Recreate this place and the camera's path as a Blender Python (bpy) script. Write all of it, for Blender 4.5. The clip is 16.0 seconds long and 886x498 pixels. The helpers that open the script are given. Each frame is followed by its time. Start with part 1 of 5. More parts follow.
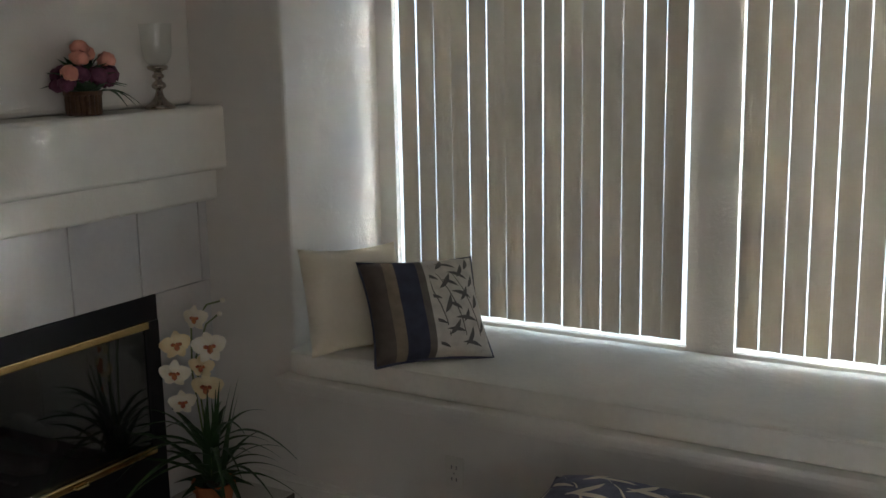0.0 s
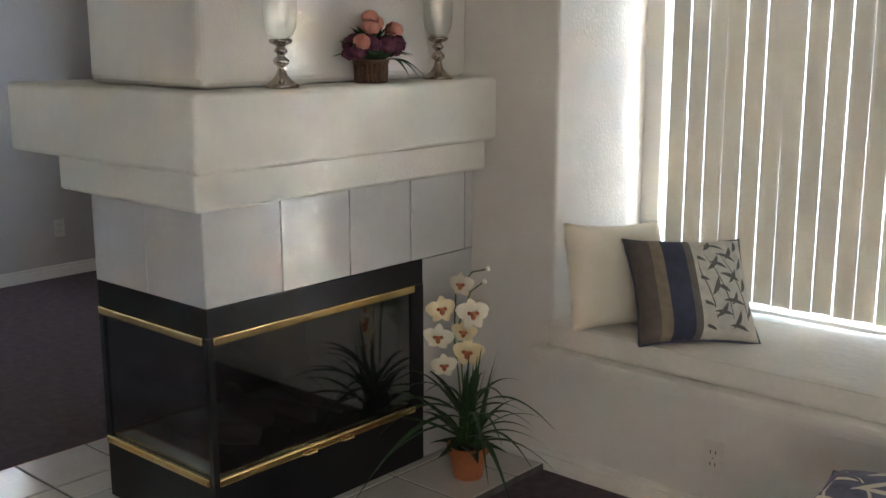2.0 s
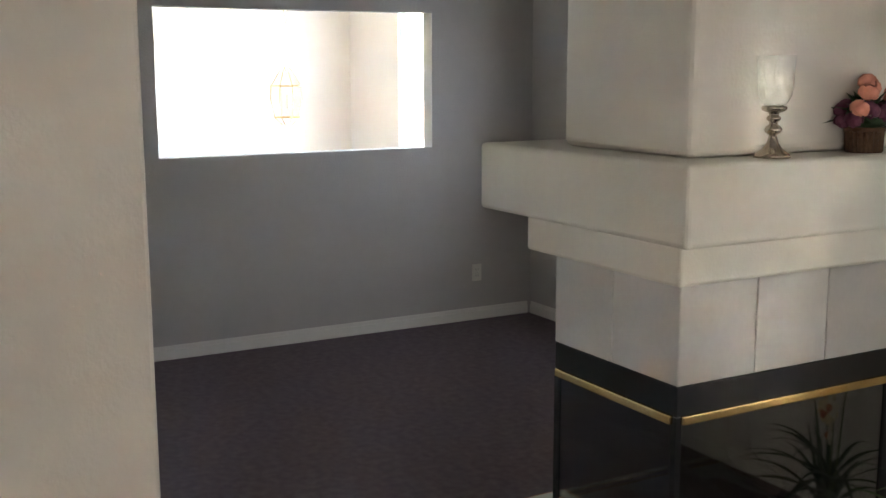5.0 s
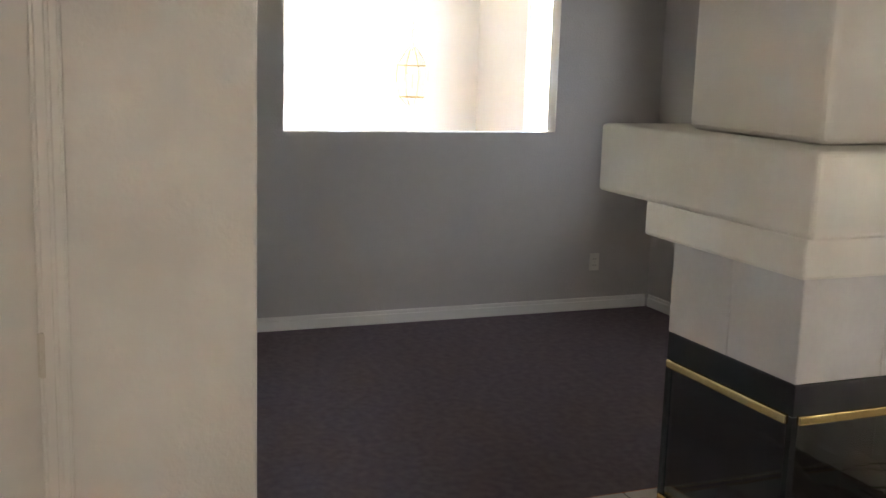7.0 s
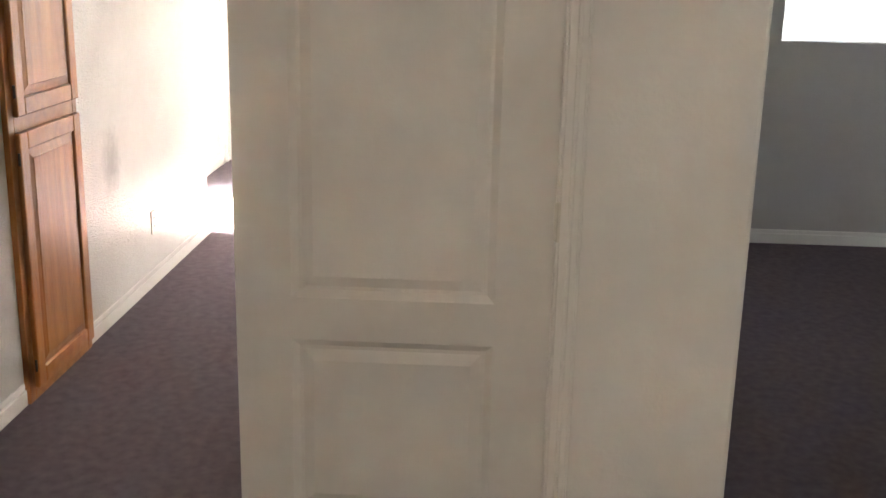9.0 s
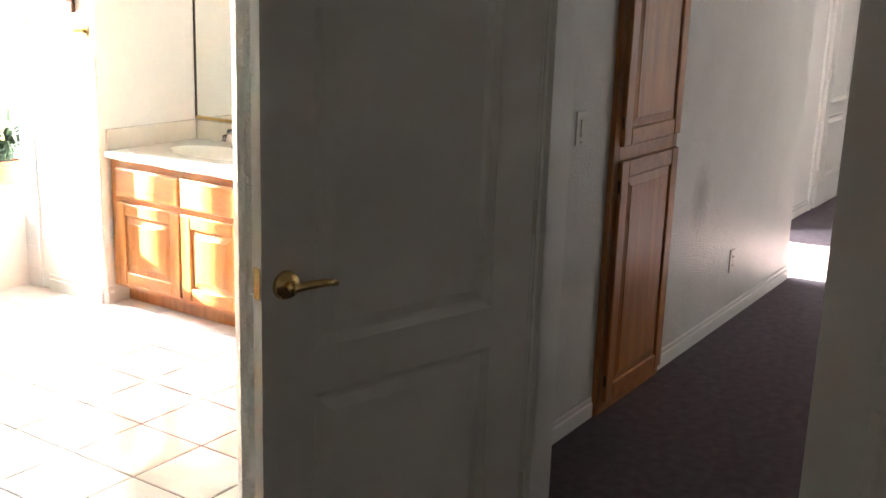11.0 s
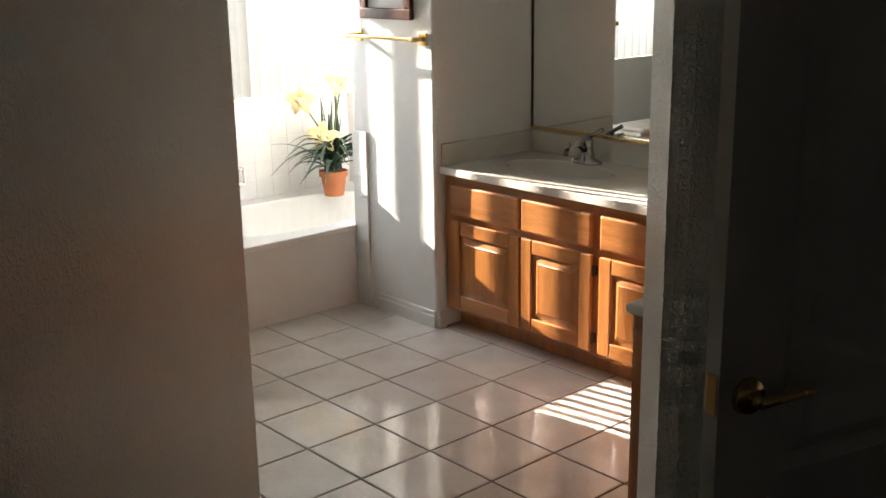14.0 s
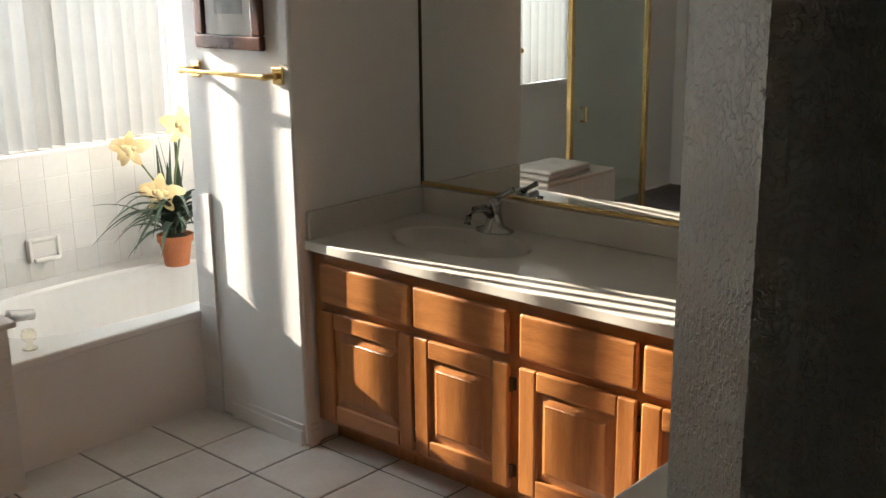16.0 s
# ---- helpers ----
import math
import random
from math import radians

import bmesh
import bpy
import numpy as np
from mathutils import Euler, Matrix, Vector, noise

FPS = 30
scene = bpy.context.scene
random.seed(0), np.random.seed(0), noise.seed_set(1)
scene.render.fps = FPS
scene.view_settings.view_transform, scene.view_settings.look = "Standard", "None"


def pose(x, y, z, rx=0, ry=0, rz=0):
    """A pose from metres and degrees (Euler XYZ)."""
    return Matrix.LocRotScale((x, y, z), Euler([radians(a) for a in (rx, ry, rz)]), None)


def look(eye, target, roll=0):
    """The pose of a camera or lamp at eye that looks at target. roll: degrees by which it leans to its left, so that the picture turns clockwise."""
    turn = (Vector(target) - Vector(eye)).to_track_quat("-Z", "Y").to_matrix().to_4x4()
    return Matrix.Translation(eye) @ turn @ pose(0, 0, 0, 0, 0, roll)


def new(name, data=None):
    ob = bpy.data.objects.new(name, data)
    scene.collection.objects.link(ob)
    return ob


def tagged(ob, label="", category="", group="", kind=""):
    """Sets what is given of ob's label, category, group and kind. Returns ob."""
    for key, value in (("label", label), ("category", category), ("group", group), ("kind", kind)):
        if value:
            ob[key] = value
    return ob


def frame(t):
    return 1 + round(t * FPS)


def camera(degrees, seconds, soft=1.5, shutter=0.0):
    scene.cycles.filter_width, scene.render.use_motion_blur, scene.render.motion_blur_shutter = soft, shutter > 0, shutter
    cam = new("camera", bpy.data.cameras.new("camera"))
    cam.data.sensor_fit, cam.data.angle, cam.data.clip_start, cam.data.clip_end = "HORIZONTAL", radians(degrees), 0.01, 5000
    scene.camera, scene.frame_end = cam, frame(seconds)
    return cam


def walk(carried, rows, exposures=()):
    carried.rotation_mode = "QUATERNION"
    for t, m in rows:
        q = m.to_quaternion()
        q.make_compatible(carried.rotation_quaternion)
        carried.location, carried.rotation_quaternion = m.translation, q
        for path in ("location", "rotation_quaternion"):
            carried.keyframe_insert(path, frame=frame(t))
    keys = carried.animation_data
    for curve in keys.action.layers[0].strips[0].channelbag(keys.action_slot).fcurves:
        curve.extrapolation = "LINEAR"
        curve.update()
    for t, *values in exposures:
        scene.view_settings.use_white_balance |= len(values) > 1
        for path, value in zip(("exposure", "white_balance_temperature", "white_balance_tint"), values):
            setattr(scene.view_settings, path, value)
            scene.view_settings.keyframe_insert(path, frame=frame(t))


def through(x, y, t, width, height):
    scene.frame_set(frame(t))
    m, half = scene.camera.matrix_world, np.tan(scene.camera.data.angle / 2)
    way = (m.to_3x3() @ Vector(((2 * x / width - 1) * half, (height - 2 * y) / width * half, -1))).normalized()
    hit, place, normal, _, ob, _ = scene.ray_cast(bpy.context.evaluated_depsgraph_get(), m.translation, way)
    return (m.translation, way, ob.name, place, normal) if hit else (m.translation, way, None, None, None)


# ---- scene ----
cam = camera(44.9, 16.0)
PATH = [
    (0, (2.744, -1.696, 1.651), (1.744, -0.006, 1.272), -1.1),
    (0.5, (2.689, -1.774, 1.644), (1.63, -0.117, 1.28), -0.4),
    (1, (2.656, -1.801, 1.659), (1.521, -0.198, 1.285), -0.5),
    (1.5, (2.618, -1.809, 1.626), (1.376, -0.283, 1.267), 0.1),
    (2, (2.573, -1.844, 1.629), (1.276, -0.378, 1.221), -0.1),
    (2.5, (2.464, -1.892, 1.623), (1.116, -0.475, 1.203), 0.0),
    (3, (2.381, -1.932, 1.618), (0.967, -0.586, 1.184), 1.9),
    (3.5, (2.342, -1.915, 1.638), (0.806, -0.678, 1.309), 4.8),
    (4, (2.329, -1.937, 1.64), (0.658, -0.885, 1.321), 2.0),
    (4.2, (2.292, -1.936, 1.655), (0.582, -0.962, 1.297), -0.5),
    (6.3, (2.198, -2.165, 1.707), (0.45, -1.229, 1.449), 1.1),
    (6.5, (2.168, -2.147, 1.692), (0.399, -1.253, 1.424), 1.0),
    (7, (2.211, -1.961, 1.645), (0.392, -1.206, 1.293), 1.8),
    (7.5, (2.221, -1.877, 1.623), (0.363, -1.304, 1.155), 0.4),
    (7.9, (2.25, -1.914, 1.611), (0.357, -1.473, 1.139), 0.8),
    (8, (2.262, -1.925, 1.612), (0.362, -1.535, 1.149), 0.7),
    (8.4, (2.325, -1.979, 1.619), (0.397, -1.73, 1.148), -0.2),
    (8.5, (2.333, -1.984, 1.617), (0.406, -1.804, 1.11), -0.5),
    (9, (2.378, -2.052, 1.609), (0.451, -2.142, 1.084), 1.3),
    (9.5, (2.342, -2.038, 1.598), (0.46, -2.475, 1.079), 2.9),
    (9.6, (2.352, -2.041, 1.594), (0.481, -2.52, 1.076), 3.0),
    (10, (2.368, -2.056, 1.593), (0.555, -2.731, 1.086), 2.3),
    (10.2, (2.373, -2.083, 1.6), (0.591, -2.843, 1.105), 2.0),
    (12.3, (2.499, -2.123, 1.689), (1.129, -3.469, 1.131), 0.3),
    (12.5, (2.551, -2.168, 1.71), (1.19, -3.519, 1.144), -0.4),
    (13, (2.504, -2.337, 1.681), (1.168, -3.708, 1.1), 1.8),
    (13.5, (2.335, -2.55, 1.664), (1.062, -3.987, 1.103), 1.1),
    (14, (2.179, -2.703, 1.674), (0.898, -4.147, 1.149), -0.9),
    (14.5, (1.992, -2.929, 1.694), (0.617, -4.296, 1.202), -1.2),
    (15, (1.871, -3.146, 1.719), (0.402, -4.427, 1.271), -2.0),
    (15.5, (1.628, -3.335, 1.68), (0.212, -4.668, 1.21), -2.3),
    (16, (1.384, -3.506, 1.672), (-0.054, -4.8, 1.165), -0.7),
]

EXPO = [(0.0, 6.6, 6050, 10), (1.0, 7.2, 6050, 10), (1.5, 7.6, 6100, 10), (2.5, 8.1, 6200, 10), (3.5, 8.15, 6300, 10), (4.2, 8.05, 6400, 10), (6.5, 7.7, 6800, 12), (7.0, 7.95, 6800, 12), (7.5, 8.25, 6800, 12), (8.0, 8.45, 6800, 12), (8.5, 8.35, 6800, 12), (9.0, 7.95, 6800, 12), (9.5, 7.5, 6500, 11), (10.2, 7.2, 6300, 10), (12.3, 3.85, 6500, 10), (13.4, 3.4, 6500, 10), (14.0, 2.95, 6500, 10), (16.0, 2.4, 6500, 10)]
walk(cam, [(t, look(eye, target, roll)) for t, eye, target, roll in PATH], EXPO)

# ---- light ----
world = bpy.data.worlds.new("world")
scene.world = world
world.use_nodes = True
wn = world.node_tree.nodes
sky = wn.new("ShaderNodeTexSky")
sky.sky_type = "NISHITA"
sky.sun_disc = False
sky.sun_elevation, sky.sun_rotation = radians(20.8), radians(170.2)
wn["Background"].inputs["Strength"].default_value = 0.05
world.node_tree.links.new(sky.outputs[0], wn["Background"].inputs[0])

SUN_WAY = Vector((-0.172, 1.0, -0.385))
sun_data = bpy.data.lights.new("sun", "SUN")
sun_data.energy, sun_data.angle, sun_data.color = 5.0, radians(0.5), (1.0, 0.90, 0.76)
sun = new("sun", sun_data)
sun.matrix_world = look((0, 0, 20), Vector((0, 0, 20)) + SUN_WAY)


def window_light(name, eye, target, w, h, watts, colour):
    """An area lamp that stands in a window's opening for the sky behind it; the south bedroom one is added fill."""
    d = bpy.data.lights.new(name, "AREA")
    d.shape, d.size, d.size_y, d.energy, d.color = "RECTANGLE", w, h, watts, colour
    ob = new(name, d)
    ob.matrix_world = look(eye, target)
    return ob


window_light("sky_light_bedroom", (4.93, -1.25, 1.45), (0, -0.9, 1.1), 2.3, 1.3, 0.040, (1.0, 0.98, 0.95))
# added fill that brightens south-facing walls; no window is known on this side
window_light("fill_light_bedroom_south", (3.95, -2.93, 1.45), (2.9, 1.2, 1.1), 1.5, 1.2, 0.15, (1.0, 0.91, 0.79))
window_light("sky_light_den", (-2.4, 2.33, 1.6), (-2.4, 0, 1.2), 1.8, 0.75, 0.042, (0.85, 0.88, 1.0))
window_light("sky_light_foyer", (-5.9, 2.52, 1.9), (-5.4, 0, 1.2), 1.9, 1.8, 0.20, (1.0, 0.89, 0.79))
window_light("sky_light_landing", (-3.85, -5.5, 1.25), (-4.0, -3, 1.0), 0.9, 1.0, 3.3, (0.86, 0.93, 1.0))
window_light("sky_light_bath", (-0.8, -8.0, 1.5), (-0.8, -4, 0.9), 1.3, 1.1, 12.5, (0.82, 0.91, 1.0))
window_light("sky_light_shower", (1.125, -8.0, 1.5), (1.125, -4, 0.9), 0.8, 1.1, 15, (0.82, 0.91, 1.0))


# ---- materials ----
def mat(name, a, b=None, rough=0.6, metal=0.0, scale=3.0, bump=0.0, bscale=60.0, stretch=(1, 1, 1), spread=0.0, gloss_var=0.0, detail=4.0, coat=0.0, knock=0.0):
    """Two colours mixed by noise at two scales, with fine relief; spread: how far pieces differ from one another."""
    m = bpy.data.materials.new(name)
    m.use_nodes = True
    n, l = m.node_tree.nodes, m.node_tree.links
    p = n["Principled BSDF"]
    b = b or tuple(c * 0.86 for c in a)
    co = n.new("ShaderNodeTexCoord")
    mp = n.new("ShaderNodeMapping")
    mp.inputs["Scale"].default_value = stretch
    l.new(co.outputs["Object"], mp.inputs[0])
    big, fine = n.new("ShaderNodeTexNoise"), n.new("ShaderNodeTexNoise")
    big.inputs["Scale"].default_value, fine.inputs["Scale"].default_value = scale, scale * 11
    big.inputs["Detail"].default_value = detail
    for t in (big, fine):
        l.new(mp.outputs[0], t.inputs["Vector"])
    add = n.new("ShaderNodeMath")
    add.operation = "MULTIPLY_ADD"
    add.inputs[1].default_value = 0.4
    l.new(fine.outputs[0], add.inputs[0])
    l.new(big.outputs[0], add.inputs[2])
    ramp = n.new("ShaderNodeValToRGB")
    ramp.color_ramp.elements[0].position, ramp.color_ramp.elements[1].position = 0.5, 0.9
    ramp.color_ramp.elements[0].color, ramp.color_ramp.elements[1].color = (*a, 1), (*b, 1)
    l.new(add.outputs[0], ramp.inputs[0])
    colour = ramp.outputs[0]
    if spread:
        info, hsv = n.new("ShaderNodeObjectInfo"), n.new("ShaderNodeHueSaturation")
        rng = n.new("ShaderNodeMapRange")
        rng.inputs[3].default_value, rng.inputs[4].default_value = 1 - spread, 1 + spread
        l.new(info.outputs["Random"], rng.inputs[0])
        l.new(rng.outputs[0], hsv.inputs["Value"])
        l.new(colour, hsv.inputs["Color"])
        colour = hsv.outputs[0]
    l.new(colour, p.inputs["Base Color"])
    p.inputs["Roughness"].default_value, p.inputs["Metallic"].default_value = rough, metal
    p.inputs["Coat Weight"].default_value = coat
    if gloss_var:
        rr = n.new("ShaderNodeMapRange")
        rr.inputs[3].default_value, rr.inputs[4].default_value = max(0.02, rough - gloss_var), rough + gloss_var
        l.new(big.outputs[0], rr.inputs[0])
        l.new(rr.outputs[0], p.inputs["Roughness"])
    if knock:
        t, fl, bp = n.new("ShaderNodeTexNoise"), n.new("ShaderNodeMapRange"), n.new("ShaderNodeBump")
        t.inputs["Scale"].default_value, t.inputs["Detail"].default_value, t.inputs["Distortion"].default_value = bscale, 2.5, 0.6
        fl.interpolation_type = "SMOOTHSTEP"
        fl.inputs[1].default_value, fl.inputs[2].default_value = 0.46, 0.60
        l.new(mp.outputs[0], t.inputs["Vector"])
        l.new(t.outputs[0], fl.inputs[0])
        bp.inputs["Strength"].default_value, bp.inputs["Distance"].default_value = knock, 0.004
        l.new(fl.outputs[0], bp.inputs["Height"])
        l.new(bp.outputs[0], p.inputs["Normal"])
    if bump:
        t, bp = n.new("ShaderNodeTexNoise"), n.new("ShaderNodeBump")
        t.inputs["Scale"].default_value, t.inputs["Detail"].default_value = bscale, 3
        l.new(mp.outputs[0], t.inputs["Vector"])
        bp.inputs["Strength"].default_value, bp.inputs["Distance"].default_value = bump, 0.01
        l.new(t.outputs[0], bp.inputs["Height"])
        l.new(bp.outputs[0], p.inputs["Normal"])
    return m


def smudge(m, at, size, colour):
    """A worn, dirty spot with a soft uneven edge on a painted wall."""
    n, l = m.node_tree.nodes, m.node_tree.links
    p = n["Principled BSDF"]
    co, mp, ln = n.new("ShaderNodeTexCoord"), n.new("ShaderNodeMapping"), n.new("ShaderNodeVectorMath")
    nz, add, rg, mx = n.new("ShaderNodeTexNoise"), n.new("ShaderNodeMath"), n.new("ShaderNodeMapRange"), n.new("ShaderNodeMixRGB")
    mp.vector_type = "TEXTURE"
    mp.inputs["Location"].default_value, mp.inputs["Scale"].default_value = at, size
    ln.operation = "LENGTH"
    nz.inputs["Scale"].default_value, nz.inputs["Detail"].default_value = 26, 5
    add.operation = "ADD"
    rg.inputs[1].default_value, rg.inputs[2].default_value, rg.inputs[3].default_value, rg.inputs[4].default_value = 0.75, 1.7, 0.75, 0.0
    l.new(co.outputs["Object"], mp.inputs[0])
    l.new(co.outputs["Object"], nz.inputs["Vector"])
    l.new(mp.outputs[0], ln.inputs[0])
    l.new(ln.outputs["Value"], add.inputs[0])
    l.new(nz.outputs[0], add.inputs[1])
    l.new(add.outputs[0], rg.inputs[0])
    l.new(rg.outputs[0], mx.inputs[0])
    l.new(p.inputs["Base Color"].links[0].from_socket, mx.inputs[1])
    mx.inputs[2].default_value = (*colour, 1)
    l.new(mx.outputs[0], p.inputs["Base Color"])


def glass_mat(name, tint=(1, 1, 1), rough=0.0, mix=0.9, ior=1.45):
    """Thin clear glass: mostly let through, with a mirror's gloss that grows at a slant."""
    m = bpy.data.materials.new(name)
    m.use_nodes = True
    n, l = m.node_tree.nodes, m.node_tree.links
    n.remove(n["Principled BSDF"])
    tr, gl, mx, lw = n.new("ShaderNodeBsdfTransparent"), n.new("ShaderNodeBsdfGlossy"), n.new("ShaderNodeMixShader"), n.new("ShaderNodeLayerWeight")
    tr.inputs[0].default_value = (*tint, 1)
    gl.inputs["Roughness"].default_value = rough
    lw.inputs[0].default_value = 0.5
    pw, fr = n.new("ShaderNodeMath"), n.new("ShaderNodeMapRange")
    pw.operation, pw.inputs[1].default_value = "POWER", 3.0
    fr.inputs[3].default_value, fr.inputs[4].default_value = (ior - 1) ** 2 / (ior + 1) ** 2 * 2, 0.75
    l.new(lw.outputs["Facing"], pw.inputs[0])
    l.new(pw.outputs[0], fr.inputs[0])
    l.new(fr.outputs[0], mx.inputs[0])
    l.new(tr.outputs[0], mx.inputs[1])
    l.new(gl.outputs[0], mx.inputs[2])
    l.new(mx.outputs[0], n["Material Output"].inputs[0])
    return m


def translucent_mat(name, colour, through, rough=0.5):
    """A thin sheet that glows softly when lit from behind."""
    m = mat(name, colour, tuple(c * 0.93 for c in colour), rough, scale=9, bump=0.05, bscale=250)
    n, l = m.node_tree.nodes, m.node_tree.links
    tl, mx = n.new("ShaderNodeBsdfTranslucent"), n.new("ShaderNodeMixShader")
    tl.inputs[0].default_value = (*colour, 1)
    mx.inputs[0].default_value = through
    l.new(n["Principled BSDF"].outputs[0], mx.inputs[1])
    l.new(tl.outputs[0], mx.inputs[2])
    l.new(mx.outputs[0], n["Material Output"].inputs[0])
    return m


PAINT = mat("wall_paint", (0.76, 0.73, 0.685), (0.72, 0.69, 0.645), 0.62, scale=1.5, bump=0.16, bscale=90)
PAINT_TEX = mat("textured_plaster", (0.74, 0.72, 0.67), (0.68, 0.66, 0.61), 0.33, scale=4, knock=0.6, bscale=105)
PAINT_HALL = mat("stained_hall_plaster", (0.74, 0.72, 0.67), (0.68, 0.66, 0.61), 0.33, scale=4, knock=0.6, bscale=105)
smudge(PAINT_HALL, (-2.18, -3.73, 0.71), (0.11, 0.3, 0.15), (0.34, 0.33, 0.29))
PAINT_GREY = mat("greige_paint", (0.47, 0.44, 0.42), (0.44, 0.41, 0.39), 0.62, scale=1.5, bump=0.3, bscale=90)
BATH_PAINT = mat("bath_paint", (0.80, 0.79, 0.76), (0.76, 0.75, 0.72), 0.5, scale=2, knock=0.14, bscale=80)
PAINT_FOYER = mat("foyer_paint", (0.80, 0.71, 0.62), (0.77, 0.68, 0.59), 0.6, scale=2, bump=0.2, bscale=90)
CEIL = mat("ceiling_paint", (0.80, 0.78, 0.74), None, 0.8, scale=2, bump=0.5, bscale=60)
TRIM = mat("white_trim_paint", (0.78, 0.755, 0.71), (0.74, 0.715, 0.67), 0.4, scale=3, bump=0.05, bscale=120)
DOORP = mat("door_paint", (0.72, 0.69, 0.645), (0.68, 0.65, 0.605), 0.42, scale=3, bump=0.05, bscale=160)
CARPET = mat("mauve_carpet", (0.195, 0.148, 0.165), (0.135, 0.101, 0.114), 0.95, scale=24, bump=1.0, bscale=420, detail=9)
STONE = mat("mantel_plaster", (0.80, 0.78, 0.72), (0.75, 0.73, 0.67), 0.55, scale=3, bump=0.12, bscale=110)
TILE_FIRE = mat("grey_white_tile", (0.62, 0.61, 0.60), (0.56, 0.55, 0.55), 0.36, scale=5, bump=0.05, bscale=30, spread=0.05, gloss_var=0.08)
TILE_HEARTH = mat("hearth_tile", (0.66, 0.63, 0.58), (0.58, 0.55, 0.50), 0.2, scale=4, bump=0.05, bscale=30, spread=0.05, gloss_var=0.08)
TILE_BATH = mat("bath_floor_tile", (0.72, 0.69, 0.64), (0.62, 0.58, 0.53), 0.13, scale=5, bump=0.06, bscale=14, spread=0.05, gloss_var=0.07)
TILE_WALL = mat("white_wall_tile", (0.80, 0.79, 0.77), (0.76, 0.75, 0.73), 0.14, scale=4, bump=0.05, bscale=20, spread=0.03)
GROUT = mat("grey_grout", (0.16, 0.14, 0.13), (0.10, 0.09, 0.08), 0.9, scale=14, bump=0.4, bscale=300)
GROUT_LIGHT = mat("pale_grout", (0.80, 0.79, 0.77), (0.74, 0.73, 0.70), 0.9, scale=14, bump=0.3, bscale=300)
BLACK = mat("black_steel", (0.012, 0.012, 0.014), (0.008, 0.008, 0.01), 0.42, 0.2, scale=5, bump=0.03, bscale=200)
SOOT = mat("firebox_lining", (0.05, 0.05, 0.05), (0.02, 0.02, 0.02), 0.9, scale=6, bump=0.5, bscale=40)
BRASS = mat("polished_brass", (0.80, 0.58, 0.25), (0.68, 0.47, 0.19), 0.24, 1.0, scale=9)
SILVER = mat("antique_silver", (0.60, 0.54, 0.47), (0.26, 0.22, 0.18), 0.17, 1.0, scale=24)
CHROME = mat("chrome", (0.50, 0.50, 0.49), (0.42, 0.42, 0.41), 0.14, 1.0)
STEEL = mat("painted_hinge", (0.70, 0.66, 0.58), None, 0.4, 0.1)
DARKMETAL = mat("dark_bronze", (0.10, 0.08, 0.06), None, 0.4, 0.9)
OAK = mat("honey_oak", (0.52, 0.210, 0.058), (0.34, 0.118, 0.028), 0.33, scale=5, bump=0.18, bscale=90, stretch=(5, 5, 0.5), detail=7, coat=0.25)
OAK_H = mat("honey_oak_across", (0.52, 0.210, 0.058), (0.34, 0.118, 0.028), 0.33, scale=5, bump=0.18, bscale=90, stretch=(5, 0.5, 5), detail=7, coat=0.25)
MARBLE = mat("cultured_marble", (0.76, 0.71, 0.63), (0.70, 0.65, 0.56), 0.16, scale=4)
PORCELAIN = mat("white_acrylic", (0.84, 0.83, 0.80), (0.80, 0.79, 0.76), 0.1, scale=2)
MIRROR = mat("mirror_silver", (0.90, 0.92, 0.90), (0.90, 0.92, 0.90), 0.01, 1.0)
TERRA = mat("terracotta", (0.50, 0.17, 0.07), (0.40, 0.13, 0.05), 0.75, scale=9, bump=0.2, bscale=80)
SOIL = mat("moss_soil", (0.06, 0.05, 0.03), (0.03, 0.025, 0.02), 0.95, scale=20, bump=0.8, bscale=90)
LEAF = mat("dark_leaf", (0.035, 0.075, 0.025), (0.02, 0.045, 0.016), 0.4, scale=9, spread=0.2)
LEAF_BATH = mat("grey_green_leaf", (0.036, 0.066, 0.034), (0.018, 0.038, 0.018), 0.42, scale=9)
STEM = mat("green_stem", (0.16, 0.20, 0.07), (0.10, 0.13, 0.05), 0.5)
PETAL_W = mat("white_petal", (0.86, 0.82, 0.74), (0.80, 0.74, 0.55), 0.55, scale=12)
PETAL_C = mat("cream_petal", (0.84, 0.74, 0.50), (0.82, 0.66, 0.36), 0.55, scale=12)
PETAL_Y = mat("yellow_petal", (0.84, 0.70, 0.42), (0.80, 0.58, 0.26), 0.55, scale=12)
LIP_RED = mat("red_orchid_lip", (0.42, 0.07, 0.05), (0.62, 0.26, 0.08), 0.5, scale=60)
ROSE = mat("peach_rose", (0.78, 0.36, 0.26), (0.66, 0.25, 0.20), 0.65, scale=25)
PLUM = mat("plum_flower", (0.20, 0.06, 0.11), (0.09, 0.02, 0.05), 0.7, scale=25)
BASKET = mat("brown_wicker", (0.13, 0.065, 0.03), (0.07, 0.035, 0.018), 0.7, scale=30, bump=0.6, bscale=150)
CREAM = mat("cream_linen", (0.80, 0.73, 0.60), (0.74, 0.67, 0.54), 0.85, scale=5, bump=0.3, bscale=350)
SEATCLOTH = mat("ivory_cushion_cloth", (0.74, 0.71, 0.65), (0.66, 0.63, 0.57), 0.8, scale=4, bump=0.35, bscale=30)
NAVY = mat("navy_cloth", (0.035, 0.04, 0.075), (0.09, 0.09, 0.12), 0.8, scale=25, bump=0.2, bscale=200)
SLATE = mat("slate_blue_cloth", (0.20, 0.20, 0.26), (0.10, 0.10, 0.15), 0.85, scale=20, bump=0.3, bscale=250)
